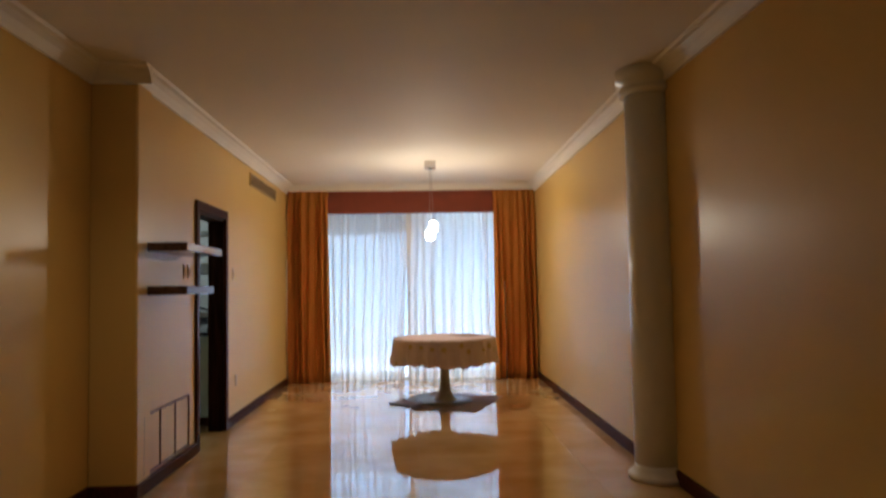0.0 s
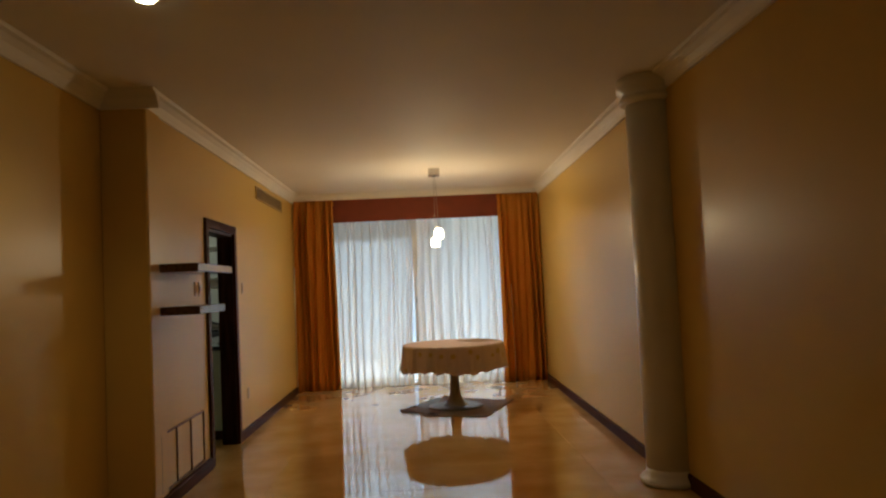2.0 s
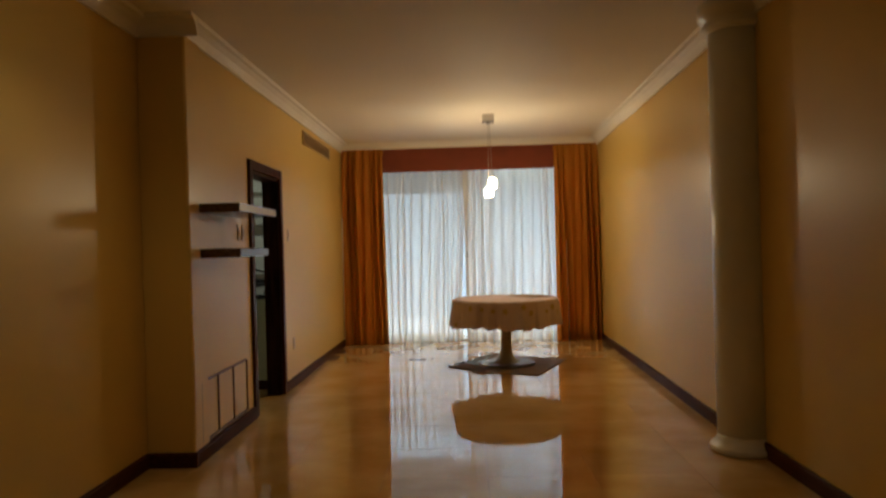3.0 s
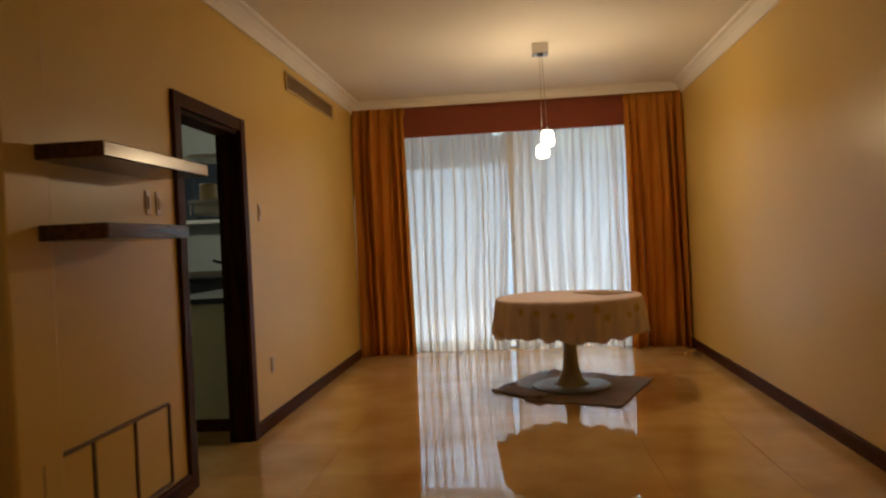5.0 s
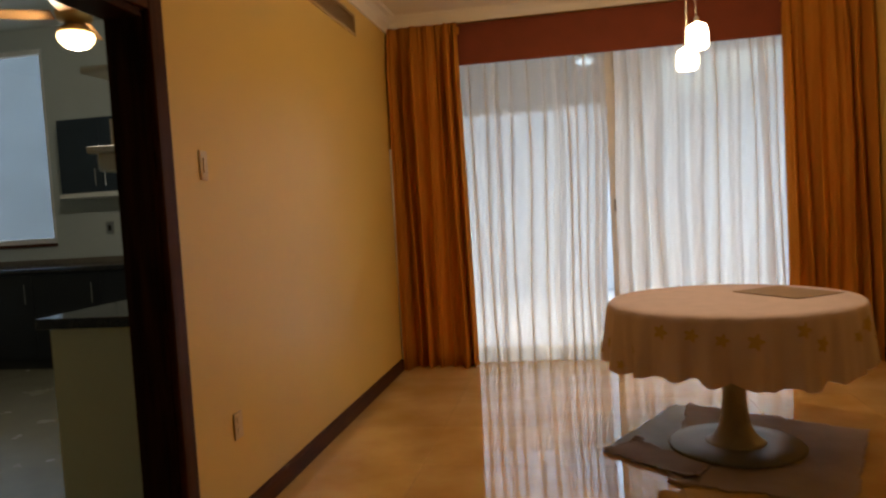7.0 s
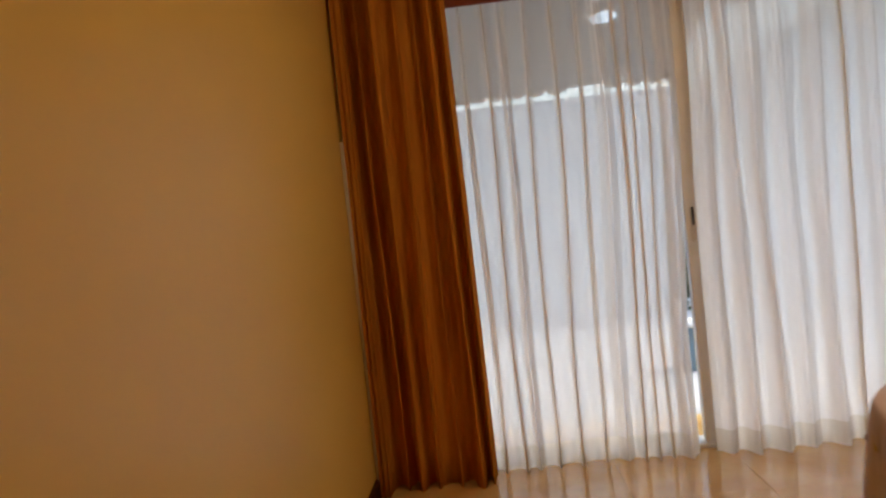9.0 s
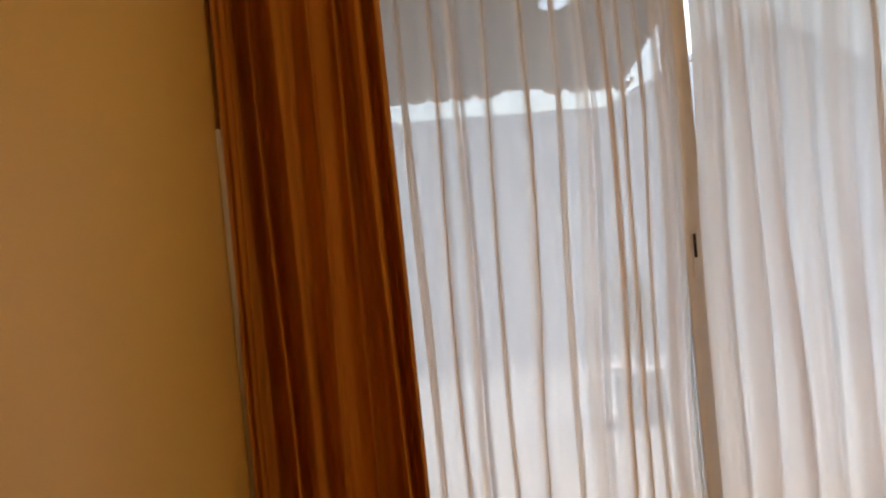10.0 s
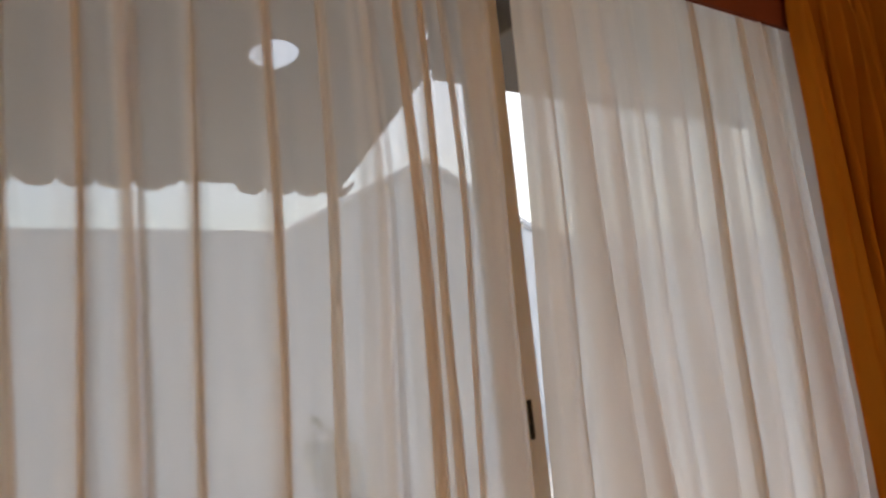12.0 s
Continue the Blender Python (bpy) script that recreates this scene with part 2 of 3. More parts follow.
def box(x0, x1, y0, y1, z0, z1, bevel=0.0, bm=None):
    bm = bm or bmesh.new()
    made = bmesh.ops.create_cube(bm, size=1.0, matrix=Matrix.LocRotScale(((x0 + x1) / 2, (y0 + y1) / 2, (z0 + z1) / 2), None, (abs(x1 - x0), abs(y1 - y0), abs(z1 - z0))))
    if bevel:
        edges = list({e for v in made["verts"] for e in v.link_edges})
        bmesh.ops.bevel(bm, geom=edges, offset=bevel, segments=2, affect="EDGES", profile=0.5)
    return bm


def lathe(profile, segments=32, center=(0, 0, 0), bm=None, squash=1.0):
    """A turned body from rows of radius and height."""
    bm = bm or bmesh.new()
    rings = []
    for r, z in profile:
        rings.append([bm.verts.new((center[0] + r * math.cos(a), center[1] + squash * r * math.sin(a), center[2] + z)) for a in (2 * math.pi * k / segments for k in range(segments))])
    for a, b in zip(rings, rings[1:]):
        for k in range(segments):
            f = bm.faces.new((a[k], a[(k + 1) % segments], b[(k + 1) % segments], b[k]))
            f.smooth = True
    bm.faces.new(rings[0][::-1])
    bm.faces.new(rings[-1])
    return bm


def rod(a, b, r, segments=10, bm=None):
    bm = bm or bmesh.new()
    a, b = Vector(a), Vector(b)
    m = Matrix.Translation((a + b) / 2) @ (b - a).to_track_quat("Z", "Y").to_matrix().to_4x4()
    bmesh.ops.create_cone(bm, cap_ends=True, segments=segments, radius1=r, radius2=r, depth=(b - a).length, matrix=m)
    return bm


def sweep(profile, start, end, side, up=Vector((0, 0, 1))):
    """A moulding: rows of (out, height) drawn from start to end; side points into the room."""
    bm = bmesh.new()
    start, end, side = Vector(start), Vector(end), Vector(side)
    ends = [[bm.verts.new(p + side * o + up * h) for o, h in profile] for p in (start, end)]
    n = len(profile)
    for k in range(n):
        bm.faces.new((ends[0][k], ends[0][(k + 1) % n], ends[1][(k + 1) % n], ends[1][k]))
    bm.faces.new(ends[0][::-1])
    bm.faces.new(ends[1])
    bmesh.ops.recalc_face_normals(bm, faces=bm.faces)
    return bm


def grid_sheet(columns, rows, place):
    bm = bmesh.new()
    v = [[bm.verts.new(place(i / columns, j / rows)) for i in range(columns + 1)] for j in range(rows + 1)]
    for j in range(rows):
        for i in range(columns):
            f = bm.faces.new((v[j][i], v[j][i + 1], v[j + 1][i + 1], v[j + 1][i]))
            f.smooth = True
    return bm


def slab_between(p, q, t, z0, z1):
    """A straight wall whose room face runs from p to q; t is its thickness, to the right of that way."""
    bm = bmesh.new()
    p, q = Vector((*p, 0)), Vector((*q, 0))
    n = (q - p).cross(Vector((0, 0, 1))).normalized() * t
    foot = [p, q, q + n, p + n]
    lo = [bm.verts.new(v + Vector((0, 0, z0))) for v in foot]
    hi = [bm.verts.new(v + Vector((0, 0, z1))) for v in foot]
    bm.faces.new(lo[::-1])
    bm.faces.new(hi)
    for k in range(4):
        bm.faces.new((lo[k], lo[(k + 1) % 4], hi[(k + 1) % 4], hi[k]))
    bmesh.ops.recalc_face_normals(bm, faces=bm.faces)
    return bm


# ---- the shell: left wall x = 0, right wall x = 3.57, curtains at y = 0, the walk comes from y = -10 ----
H = 2.80
BACK = -13.0
setting(part("wall_left", box(-0.15, -0.02, -5.50, -4.17, 0, H), PAINT), "cream painted wall with two shelves", "wall")
setting(part("wall_left_over_door", box(-0.15, -0.02, -4.17, -3.33, 2.01, H), PAINT), "cream painted wall above the doorway", "wall")
setting(part("wall_left_far", slab_between((0.003, 0.50), (-0.02, -3.33), 0.11, 0, H), PAINT), "cream painted wall between door and curtains", "wall")
setting(part("wall_left_near", box(-0.62, -0.31, BACK, -5.25, 0, H), PAINT), "cream painted wall of the sitting area", "wall")
setting(part("pillar", box(-0.313, -0.006, -5.51, -5.25, 0, H, 0.015), PAINT), "cream painted square pillar", "pillar")
setting(part("wall_right_far", slab_between((3.455, -5.35), (3.572, 0.50), 0.25, 0, H), PAINT), "cream painted satin wall", "wall")
setting(part("wall_right_near", box(3.50, 3.75, BACK, -5.352, 0, H), PAINT), "cream painted satin wall", "wall")
setting(part("wall_back", box(-0.62, 3.80, BACK - 0.2, BACK, 0, H), PAINT), "plain cream wall that closes the room", "wall")
setting(part("ceiling", box(-0.62, 3.80, BACK - 0.2, 0.50, H, H + 0.25), CEILING), "white painted ceiling", "ceiling")
# far wall round the sliding door
setting(part("wall_window_left", box(0.0, 0.16, 0.18, 0.50, 0, H), PAINT), "cream wall beside the sliding door", "wall")
setting(part("wall_window_right", box(3.40, 3.57, 0.18, 0.50, 0, H), PAINT), "cream wall beside the sliding door", "wall")
setting(part("wall_window_head", box(0.16, 3.40, 0.18, 0.50, 2.55, H), PAINT), "cream lintel over the sliding door", "wall")
floor = setting(part("floor", box(-0.62, 3.80, BACK, 0.50, -0.15, -0.004), GROUT), "polished cream marble floor", "floor")

# cornice, a cove with a lip
COVE = [(0, 0), (0, -0.085), (0.012, -0.085), (0.016, -0.068), (0.030, -0.040), (0.052, -0.020), (0.072, -0.014), (0.078, 0)]
for name, a, b, side in (
    ("cornice_left", (-0.025, -5.50, H), (-0.002, 0.0, H), (1, 0, 0)),
    ("cornice_right", (3.455, -5.35, H), (3.562, 0.0, H), (-1, 0, 0)),
    ("cornice_left_near", (-0.31, BACK, H), (-0.31, -5.51, H), (1, 0, 0)),
    ("cornice_right_near", (3.50, BACK, H), (3.50, -5.35, H), (-1, 0, 0)),
    ("cornice_pillar", (-0.313, -5.51, H), (0.085, -5.51, H), (0, -1, 0)),
    ("cornice_window", (0.0, 0.0, H), (3.562, 0.0, H), (0, -1, 0)),
):
    size = 1.0 if name == "cornice_window" else 1.38
    setting(part(name, sweep([(o * size, h * size) for o, h in COVE], a, b, side), CORNICE), "white plaster cove cornice", "cornice")
# dark baseboards
BASE = [(0, 0), (0.018, 0), (0.018, 0.080), (0.010, 0.092), (0, 0.092)]
for name, a, b, side in (
    ("baseboard_left", (-0.02, -3.26, 0), (-0.001, 0.02, 0), (1, 0, 0)),
    ("baseboard_shelf_wall", (-0.02, -5.51, 0), (-0.02, -4.25, 0), (1.6, 0, 0)),
    ("baseboard_pillar", (-0.313, -5.51, 0), (0.012, -5.51, 0), (0, -1, 0)),
    ("baseboard_left_near", (-0.31, BACK, 0), (-0.31, -5.51, 0), (1, 0, 0)),
    ("baseboard_right", (3.458, -5.2, 0), (3.562, 0.02, 0), (-1, 0, 0)),
    ("baseboard_right_near", (3.50, BACK, 0), (3.50, -5.5, 0), (-1, 0, 0)),
):
    setting(part(name, sweep(BASE, a, b, side), BASE_WOOD), "dark brown wooden baseboard", "baseboard")

# round column half sunk into the wall
column = thing("column", "round ivory painted column against the wall", "column", at=(3.44, -5.35, 0))
part("base", lathe([(0.205, 0), (0.216, 0.008), (0.218, 0.028), (0.210, 0.042), (0.190, 0.050), (0.182, 0.066), (0.174, 0.075), (0.170, 0.105)], 48), COLUMN_PAINT, column)
part("shaft", lathe([(0.170, 0.10), (0.170, 1.0), (0.166, 2.62)], 48), COLUMN_PAINT, column)
part("capital", lathe([(0.168, 2.62), (0.205, 2.628), (0.212, 2.645), (0.205, 2.662), (0.19, 2.668), (0.19, 2.70), (0.225, 2.71), (0.225, H)], 48), COLUMN_PAINT, column)

# ---- doorway ----
door_1 = setting(new("door_1"), "dark stained wooden door frame, open to the kitchen", "door frame")
part("casing", box(-0.024, 0.002, -4.245, -4.165, 0, 2.08, 0.004), CASING, door_1)
part("casing", box(-0.024, 0.002, -3.335, -3.255, 0, 2.08, 0.004), CASING, door_1)
part("casing", box(-0.024, 0.000, -4.165, -3.335, 2.0, 2.08, 0.004), CASING, door_1)
part("jamb", box(-0.165, -0.024, -4.19, -4.15, 0, 2.0, 0.003), DARK_WOOD, door_1)
part("jamb", box(-0.165, -0.024, -3.35, -3.31, 0, 2.0, 0.003), DARK_WOOD, door_1)
part("head_jamb", box(-0.165, -0.024, -4.15, -3.35, 1.975, 2.015, 0.003), DARK_WOOD, door_1)

# ---- sliding door behind the curtains ----
window_1 = setting(new("window_1"), "grey aluminium sliding glass door to the patio", "sliding door")
part("window_frame", box(0.16, 0.21, 0.20, 0.32, 0.0, 2.55, 0.004), ALUMINIUM, window_1)
part("window_frame", box(3.35, 3.40, 0.20, 0.32, 0.0, 2.55, 0.004), ALUMINIUM, window_1)
part("window_frame", box(0.21, 3.35, 0.20, 0.32, 2.50, 2.55, 0.004), ALUMINIUM, window_1)
part("window_sill", box(0.21, 3.35, 0.18, 0.34, 0.0, 0.022, 0.004), ALUMINIUM, window_1)
stile = part("stile", box(1.70, 1.788, 0.19, 0.225, 0.025, 2.50, 0.006), ALUMINIUM, window_1)
part("stile", box(1.71, 1.800, 0.25, 0.285, 0.025, 2.50, 0.006), ALUMINIUM, window_1)
part("latch", box(1.724, 1.746, 0.178, 0.192, 1.085, 1.275, 0.004), ALUMINIUM, stile)
part("latch_pull", box(1.729, 1.741, 0.172, 0.182, 1.17, 1.265, 0.003), BLACK, stile)
for x0, x1, y in ((0.212, 1.698, 0.207), (1.778, 3.348, 0.267)):
    pane = part("pane", box(x0, x1, y - 0.003, y + 0.003, 0.025, 2.50), GLASS, window_1)
    pane.visible_shadow = False


# ---- curtains ----
def pleats(seed, count, uneven, tight=2):
    """Uneven folds: edges along the width, and for each its depth, how far it doubles back, and its sway."""
    rnd = random.Random(seed)
    steps = [1 + uneven * rnd.uniform(-1, 1) for _ in range(count)]
    edge = [0.0]
    for st in steps:
        edge.append(edge[-1] + st / sum(steps))
    edge[-1] = 1.0
    return edge, [(rnd.uniform(0.5, 1.2), rnd.uniform(1.2, 1.75) if rnd.randrange(tight) == 0 else rnd.uniform(0.1, 0.45), rnd.uniform(-1, 1), rnd.uniform(0, 6.28)) for _ in range(count)]


def curtain(name, mat, seed, left, right, y, z0, z1, count, depth, parent, per=14, rows=18, ragged=0.0, span=None, double=0.30, uneven=0.6, ripple=0.22, tight=2, heading=False, lead=(0.0, 0.0)):
    """A hung cloth whose folds are tight at the heading, open out and wander below. left and right give the edge at a
    height; span is the whole cloth's bottom and top, where this is a part of one."""
    edge, kind = pleats(seed, count, uneven, tight)
    low, high = span or (z0, z1)

    def place(u, v):
        z = z0 + (z1 - z0) * v
        h = (z - low) / (high - low)
        k = next(q for q in range(count) if u <= edge[q + 1] + 1e-9)
        width = edge[k + 1] - edge[k]
        w = min(1.0, max(0.0, (u - edge[k]) / width))
        deep, back, lean, phase = kind[k]
        opened = 0.55 + 0.45 * min(1.0, (1 - h) * 1.6)
        fade = min(1.0, 8 * u, 8 * (1 - u))
        wander = fade * 0.010 * (math.sin(3.1 * h + 9 * u) + 0.6 * math.sin(7 * h + 31 * u))
        x = left(z) + (right(z) - left(z)) * (u + width * double * back * fade * math.sin(2 * math.pi * w)) + wander
        fold = 0.5 - 0.5 * math.cos(2 * math.pi * w)
        yy = y - depth * deep * opened * fold + ripple * depth * math.sin(6 * math.pi * w + phase) * math.sin(2 * math.pi * w) ** 2 + 0.004 * math.sin(5 * z + phase) + 0.22 * depth * math.sin(9.4 * u + 2.1 * h + seed)
        yy -= lead[0] * max(0.0, 1 - 9 * u) ** 2 + lead[1] * max(0.0, 1 - 9 * (1 - u)) ** 2
        if heading:
            # gathers drawn together by the tape, twice as many as the folds below
            g = max(0.0, (h - 0.90) / 0.10)
            yy += g * (y - 0.045 - yy) * 0.75 + 0.012 * g * math.sin(4 * math.pi * w + phase)
        zz = z + (ragged * math.sin(2 * math.pi * w + phase) * (1 - v) ** 2 if ragged else 0)
        return (x, yy, zz)

    return part(name, grid_sheet(count * per, rows, place), mat, parent)


def thick(ob, t):
    mod = ob.modifiers.new("cloth", "SOLIDIFY")
    mod.thickness, mod.offset = t, 0
    return ob


drape_l = thing("drape", "floor-length mustard yellow drape gathered in folds, beside the wall", "curtain", "window drapes")
thick(curtain("cloth", DRAPE, 5, lambda z: 0.022, lambda z: 0.587 + 0.012 * (1.3 - z) / 1.3, 0.025, -0.002, 2.715, 7, 0.145, drape_l, 24, double=0.16, uneven=0.5, ripple=0.14, heading=True, lead=(0.14, 0.0)), 0.003)
part("lining", box(0.003, 0.020, -0.125, -0.119, 0.02, 1.76, 0.002), LINING, drape_l, "white lining edge")
part("heading_tape", box(0.02, 0.585, 0.048, 0.054, 2.64, 2.70, 0.001), DRAPE, drape_l)
drape_r = thing("drape", "floor-length mustard yellow drape gathered in folds, behind the table", "curtain", "window drapes")
thick(curtain("cloth", DRAPE, 11, lambda z: 2.955 - 0.01 * (1.3 - z) / 1.3, lambda z: 3.555, 0.025, -0.002, 2.705, 7, 0.145, drape_r, 24, double=0.16, uneven=0.5, ripple=0.14, heading=True, lead=(0.0, 0.10)), 0.003)
part("heading_tape", box(2.96, 3.55, 0.048, 0.054, 2.64, 2.70, 0.001), DRAPE, drape_r)

HEM = (-0.0015, 2.49)
sheer_l = thing("sheer_curtain", "white translucent sheer curtain with a lace hem, drawn to the stile", "curtain", "sheers")
L_EDGE = lambda z: 1.704 - 0.060 * min(1.0, max(0.0, 1.75 - z) / 1.1)
curtain("voile", SHEER, 21, lambda z: 0.40, L_EDGE, 0.13, 0.12, 2.49, 13, 0.065, sheer_l, 18, span=HEM, ripple=0.07, double=0.20, uneven=0.5, tight=2)
curtain("hem", LACE, 21, lambda z: 0.40, L_EDGE, 0.13, -0.0015, 0.12, 13, 0.065, sheer_l, 18, 3, 0.0, HEM, ripple=0.07, double=0.20, uneven=0.5, tight=2)
sheer_r = thing("sheer_curtain", "white translucent sheer curtain with a lace hem, behind the table", "curtain", "sheers")
R_EDGE = lambda z: 1.735 + 0.030 * min(1.0, max(0.0, (z - 1.35) / 0.7))
curtain("voile", SHEER_FULL, 34, R_EDGE, lambda z: 3.15, 0.13, 0.12, 2.49, 12, 0.09, sheer_r, 18, span=HEM, ripple=0.07, double=0.16, uneven=0.5, tight=5)
curtain("hem", LACE, 34, R_EDGE, lambda z: 3.15, 0.13, -0.0015, 0.12, 12, 0.09, sheer_r, 18, 3, 0.0, HEM, ripple=0.07, double=0.16, uneven=0.5, tight=5)
valance = thing("valance", "rust red cloth-covered valance board over the window", "valance")
part("board", box(0.10, 3.47, 0.055, 0.075, 2.395, 2.72, 0.004), VALANCE, valance)
part("curtain_rail", box(0.10, 3.47, 0.09, 0.16, 2.49, 2.52), ALUMINIUM, valance)

# ---- table under its cloth, on cardboard ----
TX, TY = 2.13, -1.95
table = thing("pedestal_table", "round white lacquered pedestal table with a trumpet foot", "table", at=(TX, TY, 0.012))
part("base_plate", lathe([(0.315, 0.0), (0.318, 0.008), (0.308, 0.016), (0.20, 0.021), (0.10, 0.024)], 64), TABLE_SHADED, table, "base plate in a grey toned for shade")
part("foot", lathe([(0.150, 0.018), (0.125, 0.034), (0.098, 0.058), (0.077, 0.10), (0.063, 0.16), (0.055, 0.26), (0.053, 0.45), (0.066, 0.62), (0.12, 0.69), (0.20, 0.705)], 56), TABLE_WHITE, table)
part("tabletop", lathe([(0.53, 0.703), (0.56, 0.712), (0.562, 0.722), (0.55, 0.729)], 72), TABLE_WHITE, table)

cloth = thing("tablecloth", "mauve tablecloth with yellow flowers draped over the round table", "tablecloth", at=(TX, TY, 0))


def cloth_place(u, v):
    a = 2 * math.pi * u
    wave = math.sin(19 * a + 1.6 * math.sin(3 * a)) + 0.55 * math.sin(33 * a + 2 + math.sin(5 * a)) + 0.2 * math.sin(61 * a)
    if v < 0.4:
        r = 0.572 * v / 0.4
        return (r * math.cos(a), r * math.sin(a), 0.7455)
    d = (v - 0.4) / 0.6
    turn = min(1.0, d / 0.1)
    r = 0.572 + 0.014 * math.sin(turn * math.pi / 2) + (0.014 + 0.019 * wave) * d ** 0.8
    drop = 0.285 + 0.016 * math.sin(4 * a + 0.7) * d + 0.010 * (math.sin(23 * a + 2 * math.sin(2 * a)) + abs(math.sin(14 * a))) * d ** 3
    return (r * math.cos(a), r * math.sin(a), 0.7455 - 0.012 * (1 - math.cos(turn * math.pi / 2)) - drop * max(0, d - 0.03))


skirt = part("cloth", grid_sheet(360, 30, cloth_place), CLOTH, cloth)
rnd = random.Random(6)
for k in range(26):
    # printed flowers, a hair proud of the cloth
    u0, v0, size = (k + rnd.uniform(0.2, 0.8)) / 26, rnd.uniform(0.52, 0.93), rnd.uniform(0.024, 0.042)

    def bloom_place(a, b):
        r = size * b * (0.75 + 0.25 * math.cos(5 * 2 * math.pi * a))
        x, y, z = cloth_place(u0 + r * math.cos(2 * math.pi * a) / (2 * math.pi * 0.59), v0 + 0.6 * r * math.sin(2 * math.pi * a) / 0.29)
        g = 1.010
        return (x * g, y * g, z)

    part("flower", grid_sheet(20, 2, bloom_place), BLOOM, skirt)

placemat = thing("placemat", "tan woven placemat lying on the tablecloth", "placemat", at=(2.42, -1.83, 0.7475))
placemat.rotation_euler = (0, 0, radians(-58))
part("mat", box(-0.20, 0.20, -0.15, 0.15, 0, 0.004, 0.001), MAT, placemat)

def sheet_on_floor(name, label, corners, mat, z, curl, seed):
    """A card sheet between four corners, with lifted corners and a soft wave."""
    c = [Vector((x, y, 0)) for x, y in corners]
    rnd = random.Random(seed)
    lift = [rnd.random() * curl for _ in range(4)]

    def place(u, v):
        p = (c[0] * (1 - u) + c[1] * u) * (1 - v) + (c[3] * (1 - u) + c[2] * u) * v
        h = 0
        for k, (a, b) in enumerate(((0, 0), (1, 0), (1, 1), (0, 1))):
            d = math.hypot(u - a, v - b)
            h += lift[k] * max(0.0, 1 - d / 0.35) ** 2
        rim = max(0.0, 1 - 8 * min(u, v, 1 - u, 1 - v))
        along = u if min(v, 1 - v) < min(u, 1 - u) else v
        torn = math.sin(23 * along + seed) + 0.7 * math.sin(51 * along + 2 * seed) + 0.5 * math.sin(97 * along) + (1.2 if math.sin(9 * along + seed) > 0.55 else 0.0)
        edge = 0.006 * math.sin(11 * u + seed) * math.sin(9 * v) + 0.007 * rim * torn
        return (p.x + edge, p.y + edge, z + h)

    ob = part(name, grid_sheet(56, 56, place), mat)
    tagged(ob, label, "cardboard")
    mod = ob.modifiers.new("card", "SOLIDIFY")
    mod.thickness, mod.offset = 0.004, 1
    return ob


sheet_on_floor("cardboard_sheet", "worn grey-brown cardboard spread under the table foot", [(1.74, -2.42), (2.42, -2.66), (2.82, -1.72), (2.02, -1.20)], CARDBOARD, 0.005, 0.012, 3)
sheet_on_floor("cardboard_sheet", "grey cardboard sheet with a curled corner under the table", [(1.48, -2.00), (1.84, -2.30), (2.28, -1.60), (1.95, -1.18)], CARD_GREY, 0.001, 0.0, 4)
sheet_on_floor("cardboard_flap", "folded brown cardboard flap with a lifted edge", [(1.47, -2.02), (1.86, -2.42), (1.96, -2.22), (1.66, -1.86)], CARDBOARD, 0.010, 0.03, 8)

# ---- pendant ----
PX, PY = 2.0, -1.89
pendant = thing("pendant_lamp", "lit pendant lamp with a square nickel canopy and opal glass shades", "lamp", at=(PX, PY, 0))
part("canopy", box(-0.065, 0.065, -0.065, 0.065, 2.712, H, 0.004), CHROME, pendant)
part("canopy_plate", box(-0.022, 0.022, -0.03, 0.03, 2.704, 2.712, 0.002), BLACK, pendant)
for sx, sy, top, bottom in ((-0.012, 0.03, 2.02, 1.875), (0.028, -0.03, 2.12, 1.96)):
    part("cord", rod((sx * 0.4, sy * 0.4, 2.705), (sx, sy, top), 0.0025, 6), CORD, pendant)
    part("socket", lathe([(0.012, top - 0.035), (0.014, top - 0.02), (0.008, top)], 16, (sx, sy, 0)), CHROME, pendant)
    sh = part("shade", lathe([(0.02, top - 0.03), (0.045, top - 0.045), (0.052, top - 0.08), (0.052, bottom + 0.02), (0.044, bottom + 0.004), (0.02, bottom)], 28, (sx, sy, 0)), SHADE_GLASS, pendant, "glowing opal glass shade")
    sh.visible_shadow = False

downlight = thing("downlight", "lit recessed ceiling downlight with a pale rim", "lamp", at=(0.56, -7.0, 0))
part("rim", lathe([(0.06, H - 0.006), (0.065, H - 0.003), (0.065, H)], 28), CORNICE, downlight)
part("lens", lathe([(0.04, H - 0.012), (0.045, H - 0.009), (0.045, H - 0.006)], 24), SPOT_GLASS, downlight)

# ---- shelves and fittings on the left wall ----
for y0, y1, z1, what in ((-5.335, -4.455, 1.652, "upper"), (-5.335, -4.69, 1.357, "lower")):
    sh = thing("wall_shelf", "thick glossy walnut floating shelf, empty, the %s of two" % what, "shelf", "wall shelves")
    part("board", box(-0.02, 0.255, y0, y1, z1 - 0.058, z1, 0.004), SHELF_WOOD, sh)
    part("edge_strip", box(0.255, 0.259, y0 + 0.004, y1 - 0.004, z1 - 0.054, z1 - 0.004, 0.001), TAN_EDGE if what == "upper" else SHELF_WOOD, sh)
